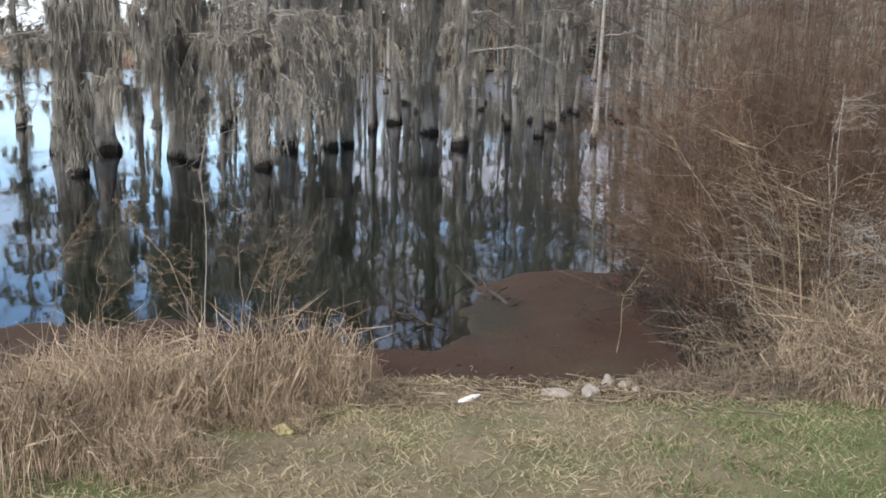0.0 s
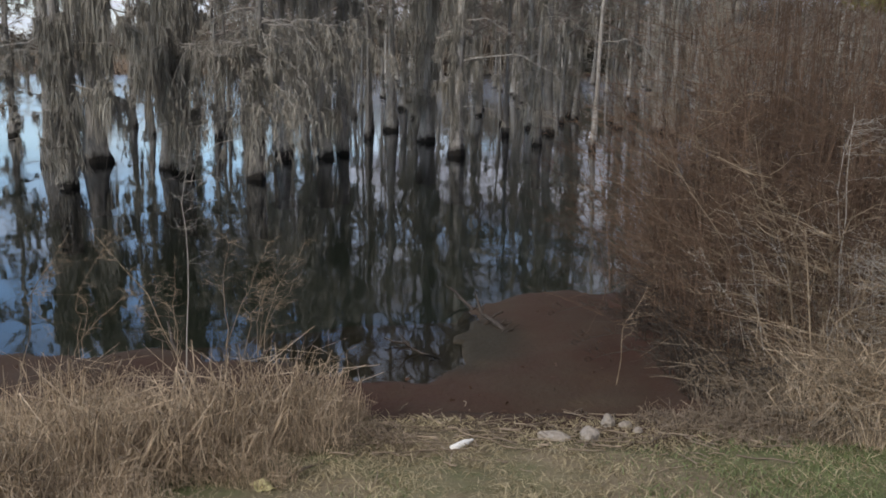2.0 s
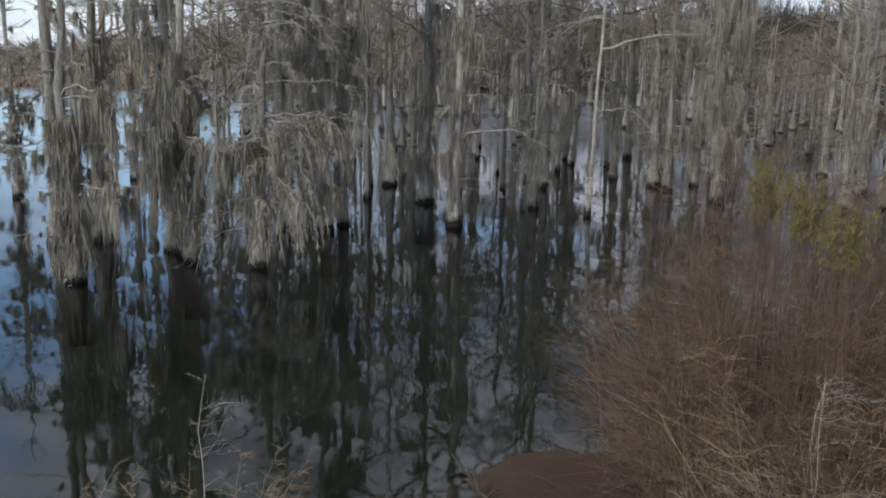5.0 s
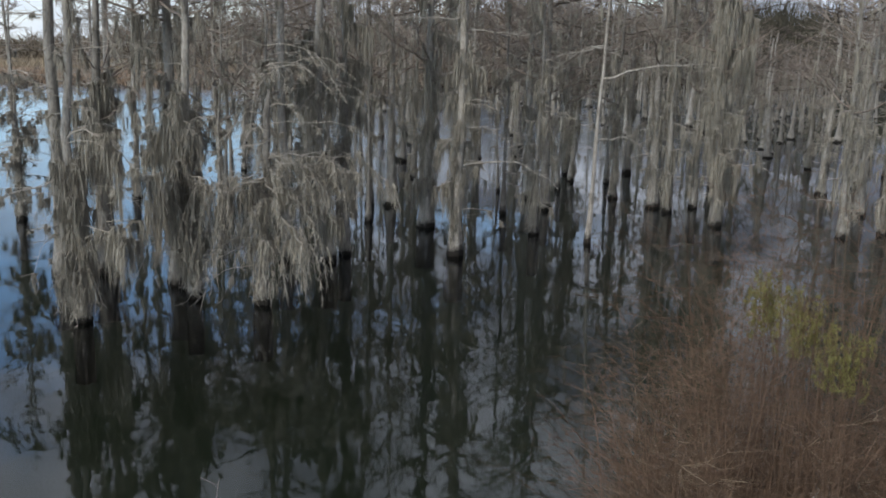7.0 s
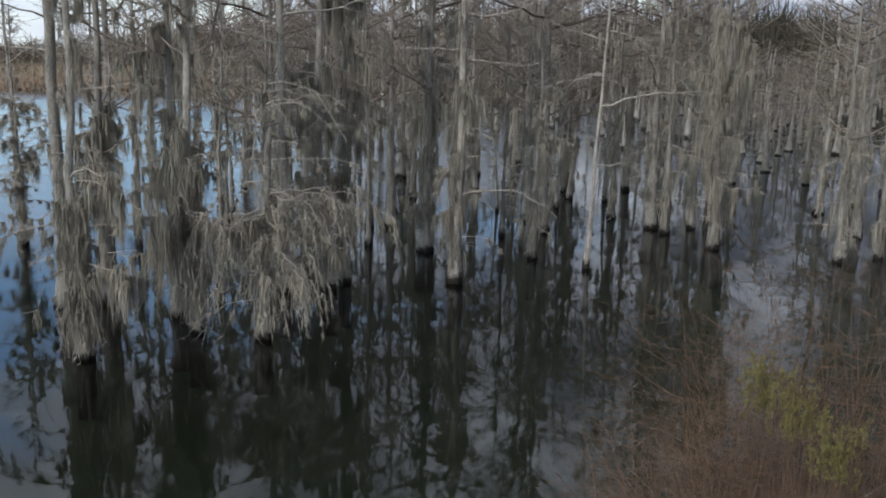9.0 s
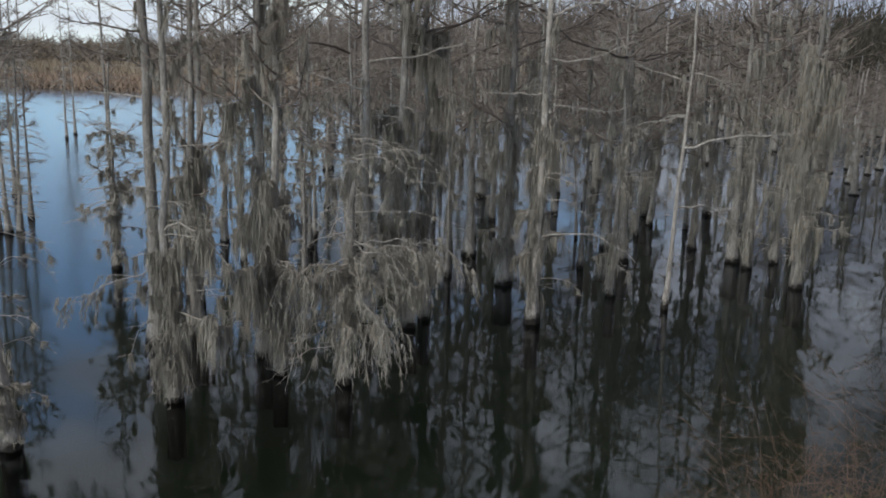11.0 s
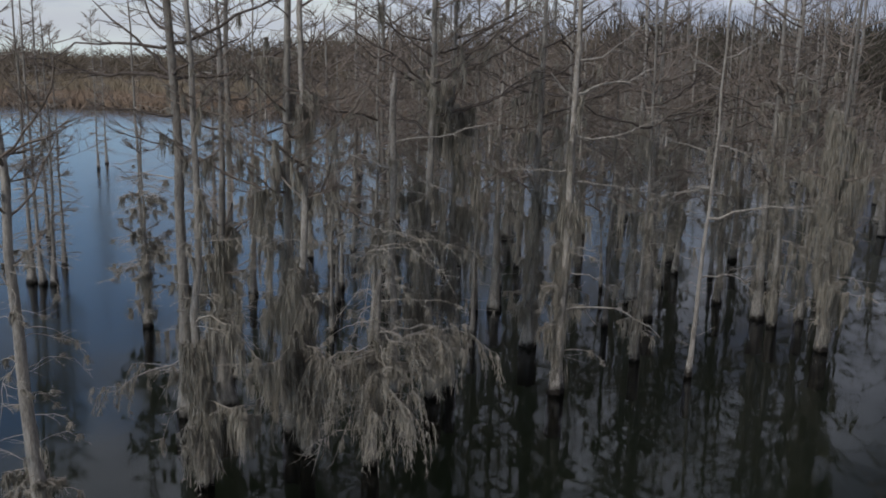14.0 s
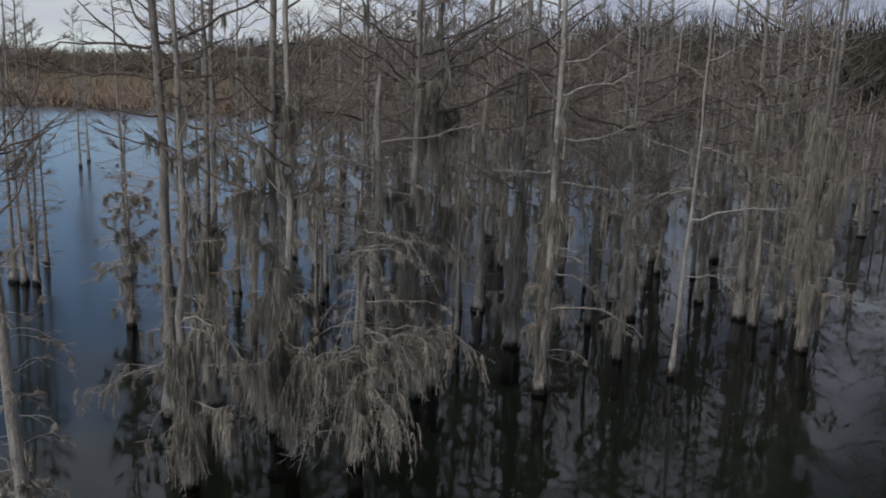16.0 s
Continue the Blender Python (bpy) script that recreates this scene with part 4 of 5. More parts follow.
tries = 0
while len(spots) < 39 + 68 and tries < 4000:
    tries += 1
    y = rng.uniform(24, 42)
    x = rng.uniform(-14, 25)
    if in_stand(x, y) and free(x, y, 1.2):
        spots.append((x, y, "thin" if rng.random() < 0.6 else "form"))
while len(spots) < 39 + 68 + 136 and tries < 30000:
    tries += 1
    y = rng.uniform(40, 76)
    x = rng.uniform(-18, 42) if rng.random() < 0.6 else rng.uniform(14, 42)
    if in_stand(x, y) and free(x, y, 1.6):
        spots.append((x, y, "distant"))
used = set()
for x, y, kind in spots:
    pool = {"form": forms, "thin": thin, "distant": distant, "open": open_forms}[kind]
    src = pool[rng.integers(len(pool))]
    m = pose(x, y, 0, 0, 0, rng.uniform(0, 360)) @ Matrix.Diagonal((*[rng.uniform(0.85, 1.12)] * 2, rng.uniform(0.9, 1.12) * (0.85 if x < -0.2 * y and kind == "form" else 0.55 if 0.285 < x / y < 0.41 and y > 36 else 1), 1))
    if src.name not in used:
        used.add(src.name)
        src.matrix_basis = m
    else:
        copy_thing(src, m)
for src in forms + thin + distant + open_forms:
    if src.name not in used:
        src.matrix_basis = pose(20 + rng.uniform(0, 6), 55 + rng.uniform(0, 12), 0)


# ---- far shore ----
def far_stuff():
    r = np.random.default_rng(11)
    for name, mat, n, near, deep, high, label in (("reed_bed", REED, 15000, 0.5, 8, 1.2, "rust-brown reed bed along the far shore"), ("sedge_marsh", SEDGE, 15000, 8, 30, 1.7, "olive-brown sedge marsh behind the reeds")):
        s = Soup()
        x = r.uniform(-95, -12, n)
        y = far_shore(x) + near + r.uniform(0, 1, n) ** 1.2 * deep
        h = high * r.uniform(0.55, 1.0, n)
        root = np.stack([x, y, rise(x, y) - 0.05], 1)
        tip = root + np.stack([r.normal(0, 0.45, n), r.normal(0, 0.3, n), h], 1)
        s.blades(root, tip, r.normal(0, 0.08, (n, 3)), r.uniform(0.03, 0.07, n))
        tagged(new(name, s.mesh(name, mat)), label, "reeds", kind="stuff")
    for name, mat, n, lo, hi, label in (("far_woods", SCRUB, 1500, -95, 12, "leafless brown scrub woods behind the far shore"), ("dark_woods", OLIVE, 1900, 8, 105, "dense dark olive-brown woods behind the swamp")):
        s = Soup()
        x = r.uniform(lo, hi, n)
        y = far_shore(x) + lerp(30, 1, np.clip((x + 25) / 12, 0, 1)) + r.uniform(0, 1, n) ** 1.1 * 48
        grow = np.clip((y - far_shore(x) - 8) / 30, 0.3 + 0.35 * np.clip((x + 25) / 12, 0, 1), 1) * (1.12 + 0.2 * np.sin(x * 0.11 + 2) * np.sin(x * 0.037) + 1.75 * np.clip((x + 42) / 62, 0, 1) - 0.2 * np.clip((-45 - x) / 20, 0, 1))
        for _ in range(12):
            h = grow * r.uniform(2.0, 5.2, n)
            root = np.stack([x + r.normal(0, 0.8, n), y + r.normal(0, 0.6, n), rise(x, y) - 0.1], 1)
            mid = root + np.stack([r.normal(0, 0.5, n), r.normal(0, 0.5, n), h * 0.5], 1)
            tip = mid + np.stack([r.normal(0, 1.5, n), r.normal(0, 1.2, n), h * r.uniform(0.1, 0.5, n)], 1)
            s.tubes(np.stack([root, mid, tip], 1), np.array([0.085, 0.09, 0.018])[None] * r.uniform(0.5, 1.5, n)[:, None], 3)
        tagged(new(name, s.mesh(name, mat)), label, "woods", kind="stuff")


far_stuff()


# ---- the near bank ----
def lawn():
    r = np.random.default_rng(21)
    for name, mat, n, share in (("green_grass", GREEN, 56000, 0), ("dry_turf", TURF, 56000, 1)):
        x, y = np.where(r.random(n) < 0.86, r.uniform(-2.5, 2.7, n), r.normal(0, 3.2, n)), np.where(r.random(n) < 0.86, r.uniform(3.1, 5.45, n), np.minimum(5.4, 3.3 - np.abs(r.normal(0, 2.2, n))))
        patch = np.array([noise.noise((a * 1.1 + 7, b * 1.6, 3.0)) for a, b in zip(x, y)]) + 0.6 * (x - 1.25) - 0.55 * (y - 4.35)
        keep = (patch + np.clip(3.4 - y, 0, 1) * 0.5 * (np.abs(x) > 2.5) > r.normal(0.0, 0.22, n)) if not share else (r.random(n) < np.clip(0.75 - 0.5 * patch, 0.25, 1))
        x, y = x[keep], y[keep]
        k = len(x)
        root = np.stack([x, y, rise(x, y) - 0.02], 1)
        h = r.uniform(0.02, 0.06, k) if not share else r.uniform(0.015, 0.05, k)
        lie = 0.6 if not share else 1.2
        tip = root + np.stack([r.normal(0, lie, k) * h, r.normal(0, lie, k) * h, h], 1)
        s = Soup()
        s.blades(root, tip, r.normal(0, 0.005, (k, 3)) + [0, 0, 0.006], r.uniform(0.0014, 0.0032, k))
        tagged(new(name, s.mesh(name, mat)), "short green grass on the bank" if not share else "short straw-coloured dead grass on the bank", "grass", kind="stuff")


lawn()


def dry_tuft(seed, n=300, spread=0.34, tall=0.40, mat=STRAW, flop=1.0, label="tussock of dead straw-brown grass on the bank"):
    """A tussock of dead grass: fine stems, kinked and fallen over one another."""
    r = np.random.default_rng(seed)
    s = Soup()
    a, d = r.uniform(0, 6.28, n), spread * np.sqrt(r.uniform(0, 1, n))
    root = np.stack([d * np.cos(a), d * np.sin(a), np.zeros(n)], 1)
    h = tall * r.uniform(0.35, 1.2, n) * (1.1 - 0.5 * d / spread)
    az, az2 = r.uniform(0, 6.28, n), r.uniform(0, 6.28, n)
    over, fall = flop * h * r.uniform(0.05, 0.45, n), flop * h * r.uniform(0.0, 0.8, n) ** 1.6
    p = np.repeat(root[:, None], 4, 1)
    p[:, 1] += np.stack([0.4 * over * np.cos(az), 0.4 * over * np.sin(az), 0.5 * h], 1)
    p[:, 2] += np.stack([over * np.cos(az), over * np.sin(az), 0.85 * h], 1)
    p[:, 3] = p[:, 2] + np.stack([fall * np.cos(az2), fall * np.sin(az2), h * (r.uniform(-0.25, 0.4, n) - 0.2 * (flop - 1))], 1)
    p += r.normal(0, 0.008, p.shape)
    s.tubes(p, r.uniform(0.0012, 0.0032, n)[:, None] * np.array([1, 0.9, 0.8, 0.4]), 3)
    ob = new("grass_tussock")
    tagged(part("grass_clump", s, mat, ob), kind="stuff")
    for k in range(3):
        stalk = Soup()
        q = p[k:k + 1] * [1, 1, 1.05]
        stalk.tubes(q, np.array([[0.0036, 0.0034, 0.0028, 0.0014]]), 4)
        part("stalk", stalk, mat, ob)
    return tagged(ob, label, "grass", "dead grass tussocks")


def plant(protos, places, seed, lo=0.85, hi=1.2):
    r = np.random.default_rng(seed)
    for i, (x, y) in enumerate(places):
        k = r.uniform(lo, hi) * (0.6 if x < -1.9 and y > 4.4 and hi < 1.17 else 1)
        m = pose(x, y, float(rise(x, y)) - 0.02, 0, 0, r.uniform(0, 360)) @ Matrix.Diagonal((k, k, k, 1))
        if i < len(protos):
            protos[i].matrix_basis = m
        else:
            copy_thing(protos[i % len(protos)], m)


r = np.random.default_rng(31)
tuft_places = [(-3.1 + 0.29 * i + r.normal(0, 0.06), 4.3 + 0.33 * j + r.normal(0, 0.07)) for i in range(10) for j in range(4) if not (i > 8 and j < 2)]
tuft_places += [(-2.35 + 0.27 * i + r.normal(0, 0.05), 3.62 + 0.24 * j + r.normal(0, 0.05)) for i in range(6) for j in range(3) if i + j < 6]
tuft_places += [(2.3, 5.2), (2.55, 5.05), (2.8, 4.95), (3.05, 4.85), (2.65, 5.3), (2.95, 5.2)]
plant([dry_tuft(100 + i, tall=(0.31, 0.38, 0.35, 0.30, 0.41)[i], flop=(0.9, 1.1, 1.35, 1.6, 1.0)[i], n=380) for i in range(5)], tuft_places, 32, 0.8, 1.15)
fringe_places = [(2.12 + 0.14 * i + r.normal(0, 0.03), 5.12 - 0.05 * i + 0.2 * j + r.normal(0, 0.04)) for i in range(6) for j in range(2)]
plant([dry_tuft(117 + i, 340, 0.24, 0.5, STRAW, 1.1, "tall drooping tussock of pale dead grass on the bank") for i in range(2)], fringe_places, 35, 0.8, 1.15)
foot_places = [(1.3 + 0.17 * i + r.normal(0, 0.04), 5.3 - 0.05 * i + r.normal(0, 0.05)) for i in range(6)] + [(-0.3, 4.85), (1.7, 5.4)]
plant([dry_tuft(114 + i, 240, 0.26, 0.15, MATTED, 1.9, "low mat of grey-brown dead grass on the bank") for i in range(2)], foot_places, 34, 0.8, 1.15)
matted_places = [(2.04 + 0.23 * i + r.normal(0, 0.05), 5.42 - 0.1 * i + 0.27 * j + r.normal(0, 0.06)) for i in range(7) for j in range(3)]
plant([dry_tuft(110 + i, 320, 0.34, (0.30, 0.26, 0.38, 0.33)[i], MATTED, 1.8, "drooping mat of grey-brown dead grass on the bank") for i in range(4)], matted_places, 33, 0.9, 1.45)


def shrub(seed, mat, label, stems=40, tall=2.3, spread=0.45, side=5, arch=0.3, rad=0.0036, group="brown shrubs on the bank", tops=0.28):
    """A thicket of thin bare stems with side twigs."""
    r = np.random.default_rng(seed)
    thing = new("shrub")
    s, w = Soup(), Soup()
    a, d = r.uniform(0, 6.28, stems), spread * np.sqrt(r.uniform(0, 1, stems))
    root = np.stack([d * np.cos(a), d * np.sin(a), np.full(stems, -0.03)], 1)
    h = tall * np.where(r.random(stems) < tops, r.uniform(0.85, 1.2, stems), r.uniform(0.4, 0.85, stems))
    az = a + r.normal(0, 0.8, stems)
    t = np.linspace(0, 1, 6)
    over = h * arch * r.uniform(0.1, 1.0, stems)
    p = np.repeat(root[:, None], 6, 1)
    p[..., 0] += (over * np.cos(az))[:, None] * t ** 1.6
    p[..., 1] += (over * np.sin(az))[:, None] * t ** 1.6
    p[..., 2] += h[:, None] * (t - arch * 0.4 * t ** 3)
    p += r.normal(0, 0.048, p.shape).cumsum(1) * t[None, :, None]
    girth = taper(stems, 6, r.uniform(0.7, 1.6, stems) * rad, 0.3)
    for k in range(stems if stems < 20 else 0):
        one = Soup()
        one.tubes(p[k:k + 1], girth[k:k + 1], 4)
        part("stem", one, mat, thing)
    s.tubes(p, girth, 3)
    tw = fork(r, p, side, 0.3, 0.5, 4, 0.1, wobble=0.45)
    w.tubes(tw, taper(len(tw), 4, np.full(len(tw), rad * 0.6)), 3)
    t2 = fork(r, tw, 3, 0.55, 0.3, 2, wobble=0.5)
    w.tubes(t2, taper(len(t2), 2, np.full(len(t2), rad * 0.45)), 3)
    if stems >= 20:
        tagged(part("thicket", s, mat, thing), kind="stuff")
    tagged(part("twig_tangle", w, mat, thing), kind="stuff")
    return tagged(thing, label, "shrub", group)


r = np.random.default_rng(41)
rust_places = [(2.16 + r.normal(0, 0.06), 6.3 + 0.5 * j) for j in range(5)] + [(2.2 + 0.48 * i + r.normal(0, 0.1), 5.9 + 0.62 * j + r.normal(0, 0.1)) for j in range(4) for i in range(6)]
plant([shrub(140 + i, RUST, "tall thicket of bare rust-brown twigs on the bank", 32, 2.3, 0.5, 5, 0.32, 0.0032) for i in range(4)], rust_places, 42, 0.8, 1.12)
tall_places = [(2.05, 8.3), (2.2, 7.7), (2.35, 7.2), (2.6, 7.9), (2.75, 7.4), (3.1, 7.8), (3.3, 8.3), (2.5, 8.6)]
plant([shrub(144 + i, RUST, "tall thicket of bare rust-brown twigs on the bank", 24, 2.55, 0.45, 6, 0.3, 0.0032) for i in range(2)], tall_places, 45, 0.95, 1.12)
wand_places = [(2.25 + 0.42 * i + r.normal(0, 0.08), 7.0 + 0.75 * j + r.normal(0, 0.12)) for j in range(3) for i in range(5)]
plant([shrub(156 + i, RUST, "tall sparse rust-brown wands above the shrubs", 9, 3.1, 0.4, 9, 0.2, 0.0034, tops=0.6) for i in range(3)], wand_places, 48, 0.88, 1.06)
wisp_places = [(1.9, 7.7), (2.3, 6.9), (2.2, 8.0), (2.7, 6.9), (2.9, 6.4), (2.5, 7.5), (3.0, 7.2), (2.1, 6.5)]
plant([shrub(152 + i, TAN, "sparse tan wands among the brown shrubs", 9, 2.0, 0.35, 8, 0.5, 0.003, "tan shrubs on the bank", 0.4) for i in range(2)], wisp_places, 47, 0.85, 1.15)
edge_places = [(1.82, 8.75), (1.92, 8.2), (2.0, 8.6), (2.0, 7.5), (2.02, 7.0)]
plant([shrub(147 + i, RUST, "thin leafless rust-brown shrub at the water's edge", 12, 1.75, 0.3, 9, 0.5, 0.0036) for i in range(2)], edge_places, 46, 0.8, 1.1)
tan_places = [(2.5, 5.7), (2.75, 5.55), (3.2, 5.5), (3.4, 5.9), (2.9, 5.95), (2.65, 6.05), (2.55, 5.35), (2.8, 5.2), (2.35, 5.85), (2.3, 5.55), (2.5, 6.0), (2.62, 5.8), (2.42, 6.25)]
plant([shrub(150 + i, BLEACHED if i == 1 else TAN, "tangled tan-coloured dead shrub on the bank", 11, 1.3, 0.25, 7, 0.55, 0.0038, "tan shrubs on the bank", 0.35) for i in range(3)], tan_places, 43)


def sapling(seed, x, y, tall, lean, stems=1, mat=TAN, tufts=0.45):
    """A leafless sapling: one or a few thin wands that bow over, with curled twigs near the top."""
    r = np.random.default_rng(seed)
    thing = new("sapling")
    t = np.linspace(0, 1, 9)
    twig = Soup()
    for k in range(stems):
        way = np.array(lean) + (r.normal(0, 0.22, 2) if k else 0)
        high = tall * (r.uniform(0.6, 1.0) if k else 1.0)
        p = np.stack([way[0] * t ** 1.7, way[1] * t ** 1.7, -0.03 + high * (t - 0.15 * np.hypot(*way) * t ** 3)], 1)
        p += r.normal(0, 0.02, p.shape).cumsum(0) * (t > 0)[:, None] + (r.normal(0, 0.03, 3) * [1, 1, 0])[None]
        s = Soup()
        s.tubes(p[None], taper(1, 9, [0.0018 + 0.0017 * high], 0.3), 5)
        part("stem", s, mat, thing)
        tw = fork(r, p[None], 15, 0.17, 0.25, 5, tufts, wobble=0.5)
        twig.tubes(tw, taper(len(tw), 5, np.full(len(tw), 0.0014)), 3)
        t2 = fork(r, tw, 5, 0.5, 0.1, 4, 0.2, wobble=0.6)
        twig.tubes(t2, taper(len(t2), 4, np.full(len(t2), 0.0012)), 3)
    tagged(part("twig_tangle", twig, mat, thing), kind="stuff")
    thing.matrix_basis = pose(x, y, float(rise(x, y)))
    return tagged(thing, "thin pale leafless sapling at the water's edge", "sapling", "saplings at the edge")


for i, row in enumerate(((-1.38, 5.65, 1.35, (-0.8, 0.25), 1), (-1.6, 6.3, 1.6, (-0.12, 0.45), 1), (-1.45, 6.9, 0.95, (0.05, 0.1), 3), (-2.6, 6.0, 1.1, (0.25, 0.1), 1), (-1.25, 7.1, 1.0, (0.3, 0.1), 4), (-1.85, 7.0, 0.8, (-0.1, 0.2), 3), (-2.5, 6.9, 0.7, (0.1, 0.1), 3),
                         (2.26, 5.75, 1.85, (0.05, 0.1), 1), (2.38, 5.8, 1.8, (0.08, 0.2), 1), (1.95, 5.85, 1.0, (-0.15, 0.1), 3), (2.2, 5.6, 1.15, (0.2, -0.1), 3), (1.25, 6.5, 0.75, (0.2, 0.1), 1))):
    sapling(160 + i, *row, mat=BLEACHED if i in (1, 7, 8, 9, 10) else TAN, tufts=0.3 if i in (7, 8) else 0.4)


def willow():
    """A leafy shrub: wands that rise and lean over, with narrow leaves along their upper twigs."""
    r = np.random.default_rng(171)
    thing = new("shrub")
    n = 34
    root = np.stack([r.normal(0, 0.2, n), r.normal(0, 0.2, n), np.full(n, -0.03)], 1)
    az = r.uniform(0, 6.28, n)
    wand = limb_paths(r, root, az, r.uniform(0.1, 0.5, n), np.zeros(n), 0.12, 8)
    wand[..., 2] += r.uniform(2.72, 3.02, n)[:, None] * np.linspace(0, 1, 8) ** 0.85
    s, w, leaf = Soup(), Soup(), Soup()
    s.tubes(wand, taper(n, 8, r.uniform(0.006, 0.011, n), 0.3), 4)
    tw = fork(r, wand, 12, 0.09, 0.2, 4, 0.91)
    w.tubes(tw, taper(len(tw), 4, np.full(len(tw), 0.0028)), 3)
    tw = tw[r.random(len(tw)) < 0.8]
    at = sample(tw, r.uniform(0.1, 1, (len(tw), 13))).reshape(-1, 3)
    way = unit(r.normal(size=at.shape) * [1, 1, 0.6] + [0, 0, -0.2]) * r.uniform(0.025, 0.06, (len(at), 1))
    leaf.blades(at, at + way, r.normal(0, 0.003, at.shape), r.uniform(0.003, 0.0055, len(at)))
    tagged(part("thicket", s, RUST, thing), kind="stuff")
    tagged(part("twig_tangle", w, RUST, thing), kind="stuff")
    tagged(part("foliage", leaf, LEAF, thing, "narrow yellow-green leaves"), kind="stuff")
    tagged(thing, "shrub with narrow yellow-green leaves in its top", "shrub", "leafy shrub")
    return thing


yellow_shrub = willow()
yellow_shrub.matrix_basis = pose(2.54, 6.75, 0.14) @ Matrix.Diagonal((0.34, 0.34, 0.97, 1))
for x, y, turn, wide, tall in ((2.42, 7.1, 70, 0.32, 1.0), (2.66, 6.35, 160, 0.3, 0.93)):
    copy_thing(yellow_shrub, pose(x, y, 0.14, 0, 0, turn)).scale = (wide, wide, tall)


def stone(x, y, z, size, seed):
    bm = bmesh.new()
    bmesh.ops.create_icosphere(bm, subdivisions=3, radius=1)
    for v in bm.verts:
        q = v.co + Vector((seed * 3.1, 0, 0))
        v.co *= 1 + 0.28 * noise.noise(q * 1.1) + 0.08 * noise.noise(q * 3)
        v.co = Vector((v.co.x * size[0], v.co.y * size[1], max(v.co.z, -0.6) * size[2]))
    me = bpy.data.meshes.new("stone")
    bm.to_mesh(me)
    bm.free()
    me.materials.append(STONE)
    ob = new("stone", me)
    ob.matrix_basis = pose(x, y, z, 0, 0, seed * 50)
    return tagged(ob, "pale weathered stone at the water's edge", "stone", "stones at the water's edge")


for i, (x, y, size) in enumerate(((0.98, 5.38, (0.055, 0.05, 0.075)), (0.84, 5.13, (0.10, 0.07, 0.06)), (0.65, 5.1, (0.11, 0.07, 0.045)), (1.07, 5.36, (0.05, 0.04, 0.04)), (1.12, 5.26, (0.045, 0.035, 0.028)), (2.38, 4.55, (0.06, 0.05, 0.045)))):
    y -= 0.07
    stone(x, y, float(rise(x, y)) + size[2] * 0.2, tuple(0.74 * q for q in size), i + 1)


def litter():
    s = Soup()
    t = np.array([-0.085, -0.08, -0.03, 0.03, 0.055, 0.07, 0.085])
    s.tubes(np.stack([t, 0 * t, 0 * t], 1)[None], np.array([[0.004, 0.02, 0.023, 0.022, 0.011, 0.01, 0.003]]), 10)
    ob = new("litter_bottle", s.mesh("litter_bottle", WHITE))
    ob.matrix_basis = pose(0.17, 4.84, float(rise(0.17, 4.84)) + 0.018, 0, -8, 35) @ Matrix.Diagonal((0.85, 0.8, 0.8, 1))
    tagged(ob, "crushed white plastic bottle lying on the bank", "litter")
    bm = bmesh.new()
    bmesh.ops.create_grid(bm, x_segments=8, y_segments=6, size=0.042)
    for v in bm.verts:
        v.co.z = 0.02 * noise.noise(v.co * 30) + 0.012
    bmesh.ops.solidify(bm, geom=bm.faces[:], thickness=0.003)
    me = bpy.data.meshes.new("litter_wrapper")
    bm.to_mesh(me)
    bm.free()
    me.materials.append(YELLOW)
    ob = new("litter_wrapper", me)
    ob.matrix_basis = pose(-0.69, 4.12, float(rise(-0.69, 4.12)) + 0.012, 6, 4, 32)
    tagged(ob, "crumpled pale yellow wrapper in the dead grass", "litter")


litter()


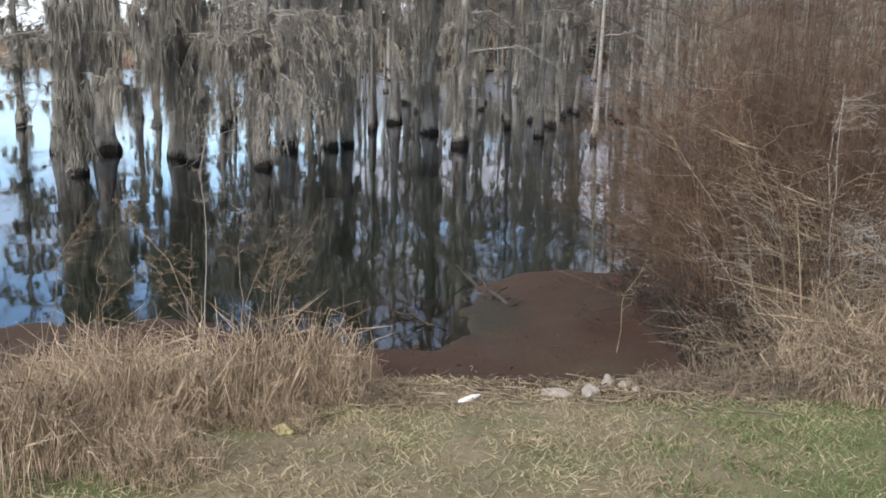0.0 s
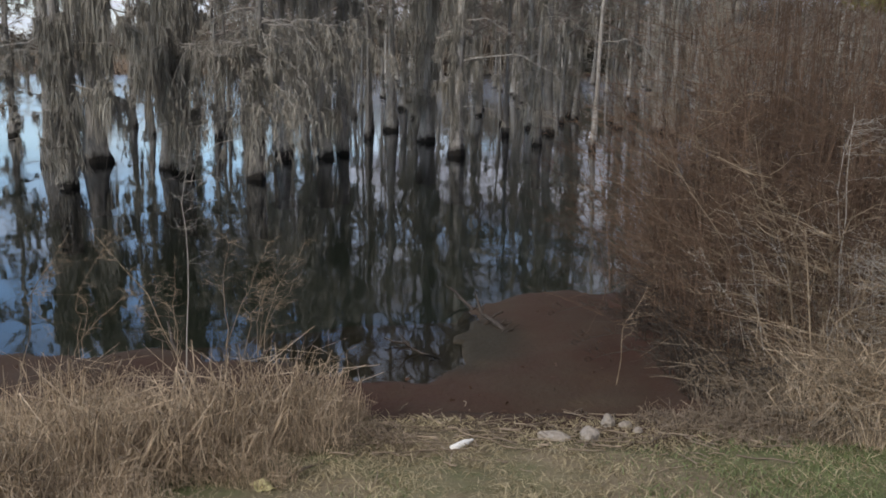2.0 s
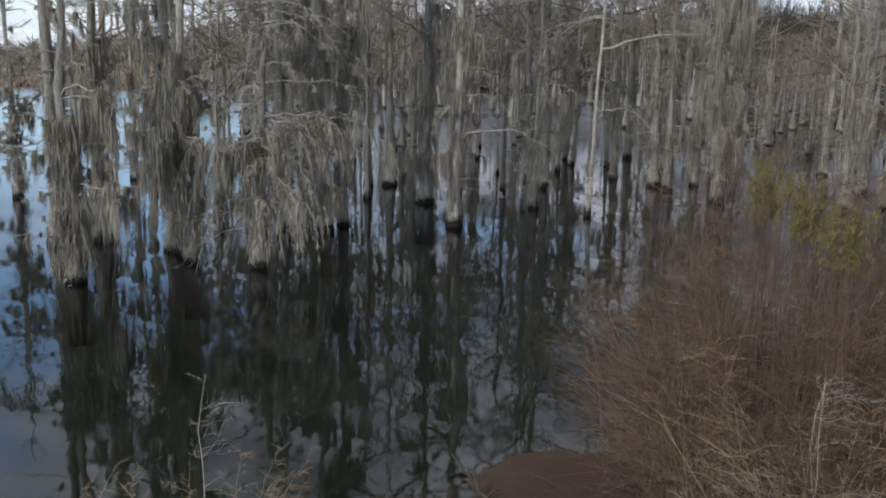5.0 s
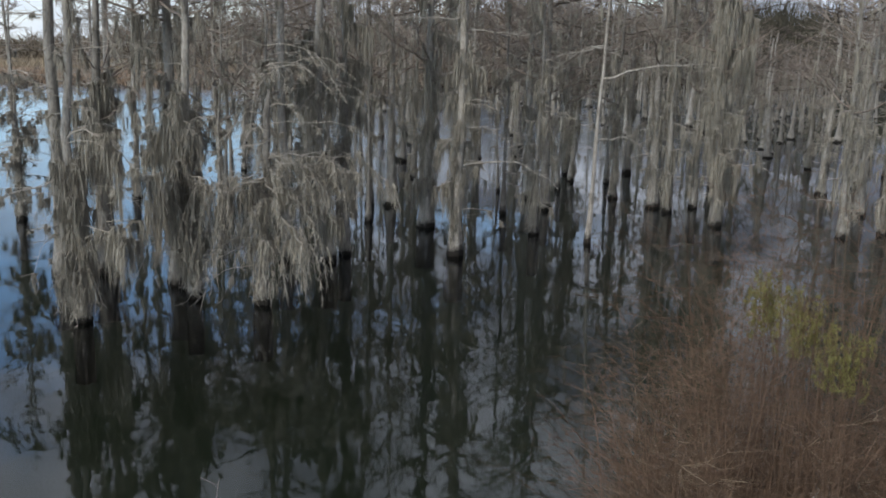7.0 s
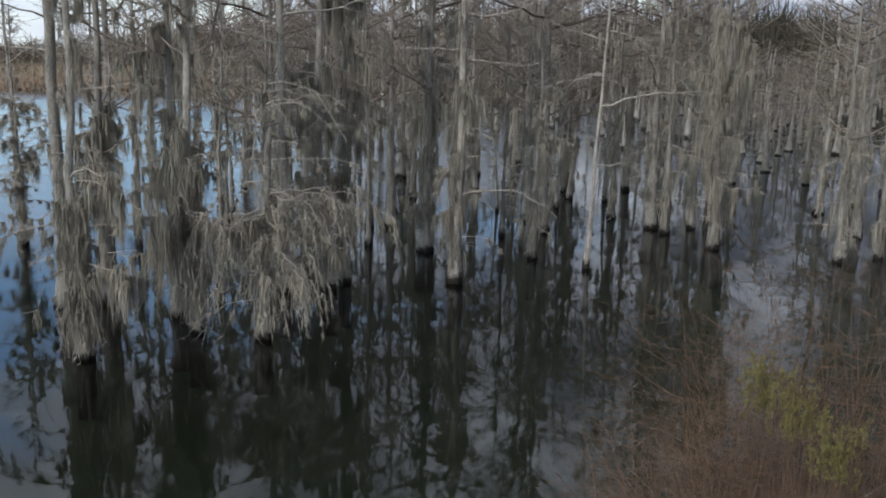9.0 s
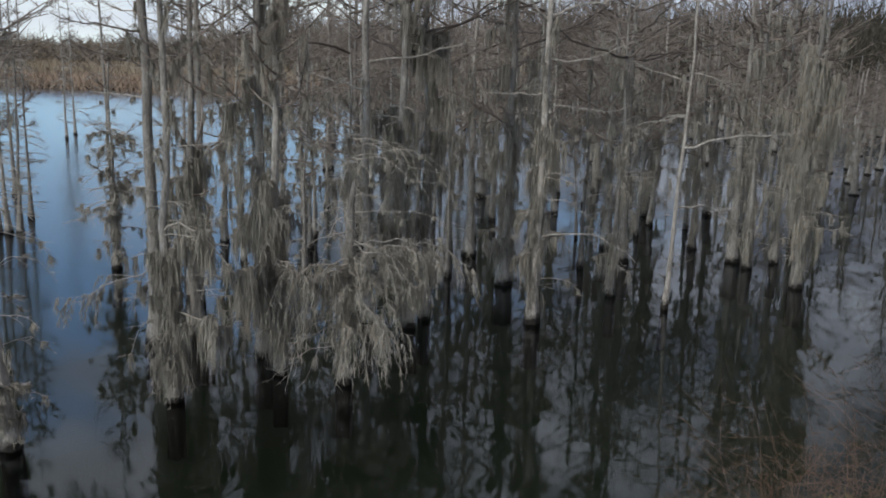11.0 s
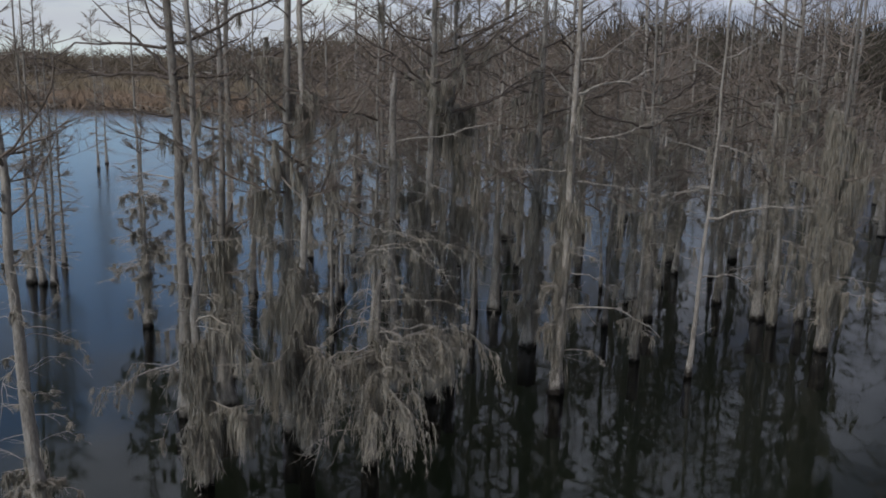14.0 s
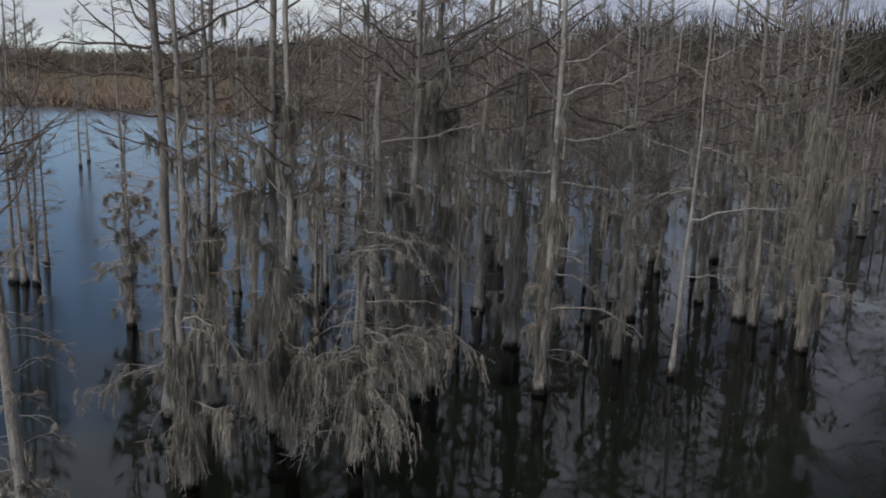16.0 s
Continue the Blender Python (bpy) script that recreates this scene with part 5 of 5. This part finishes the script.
def bank_debris():
    """Broken sticks and dead stalks lying along the wrack line."""
    r = np.random.default_rng(301)
    n = 260
    x, y = r.uniform(-0.6, 1.8, n), r.normal(5.1, 0.32, n)
    ln, az = r.uniform(0.04, 0.28, n), r.uniform(0, 6.28, n)
    t = np.linspace(-0.5, 0.5, 4)
    p = np.stack([x[:, None] + (ln * np.cos(az))[:, None] * t, y[:, None] + (ln * np.sin(az))[:, None] * t, np.zeros((n, 4))], -1)
    p[..., 2] = rise(p[..., 0], p[..., 1]) + 0.008 + r.uniform(0, 0.02, n)[:, None]
    p += r.normal(0, 0.004, p.shape)
    s = Soup()
    s.tubes(p, taper(n, 4, r.uniform(0.0015, 0.006, n), 0.6), 4)
    tagged(new("wrack", s.mesh("wrack", MATTED)), "broken sticks and stalks along the water's edge", "debris", kind="stuff")
    n = 220
    x, y = r.uniform(-3.2, 2.0, n), r.normal(6.3, 0.8, n)
    z = rise(x, y)
    keep = (z > -0.02) & (z < 0.12)
    c = np.stack([x, y, np.maximum(z, 0) + 0.006], 1)[keep]
    way = unit(r.normal(size=c.shape) * [1, 1, 0.15]) * r.uniform(0.015, 0.05, (len(c), 1))
    s = Soup()
    s.blades(c, c + way, r.normal(0, 0.004, c.shape) + [0, 0, 0.004], r.uniform(0.004, 0.012, len(c)))
    tagged(new("leaf_litter", s.mesh("leaf_litter", WETLEAF)), "wet brown fallen leaves on the mud", "leaves", kind="stuff")


bank_debris()


def sunken_branch(seed, root):
    r = np.random.default_rng(seed)
    thing = new("sunken_branch")
    root = np.array(root)
    thing.location = root[0]
    p = limb_paths(r, root - root[0], np.array([2.2, 0.4, 1.2, 2.9]), np.array([0.5, 0.4, 0.5, 0.4]), np.array([0.5, 0.4, 0.3, 0.3]), 0.25, 7)
    for k in range(4):
        s = Soup()
        s.tubes(p[k:k + 1], taper(1, 7, (0.03, 0.022, 0.018, 0.018)[k], 0.3), 6)
        q = fork(r, p[k:k + 1], 4, 0.4, 0.2, 4)
        s.tubes(q, taper(len(q), 4, np.full(len(q), 0.007)), 4)
        part("limb", s, WETWOOD_SHADE, thing)
    tagged(thing, "dark waterlogged branch poking out of shallow water", "branch")


sunken_branch(201, [[0.45, 8.3, -0.1], [0.3, 7.6, -0.1], [0.1, 8.0, -0.1], [0.2, 7.1, -0.1]])
# added dark twigs: their colour stands for the shade under the shrubs' left side
for x, y in ((1.74, 7.35), (1.8, 6.95), (1.84, 6.55), (1.86, 6.15), (1.72, 7.75), (1.95, 6.8), (1.95, 7.5), (1.84, 5.9), (1.8, 6.38)):
    heap = shrub(int(x * 100 + y * 10), WETWOOD_SHADE, "low heap of dead twigs, coloured dark as the shade at the shrubs' foot", 18, 0.6, 0.26, 12, 1.0, 0.0042, "dark twig heaps at the mud's edge", 0.3)
    heap.matrix_basis = pose(x, y, float(rise(x, y)) - 0.02)
sunken_branch(203, [[0.6, 7.75, -0.05], [0.25, 7.9, -0.1], [0.4, 7.5, -0.08], [0.05, 7.4, -0.1]])
sunken_branch(202, [[-1.75, 6.95, -0.1], [-1.45, 6.9, -0.1], [-1.15, 6.75, -0.1], [-0.6, 6.6, -0.1]])
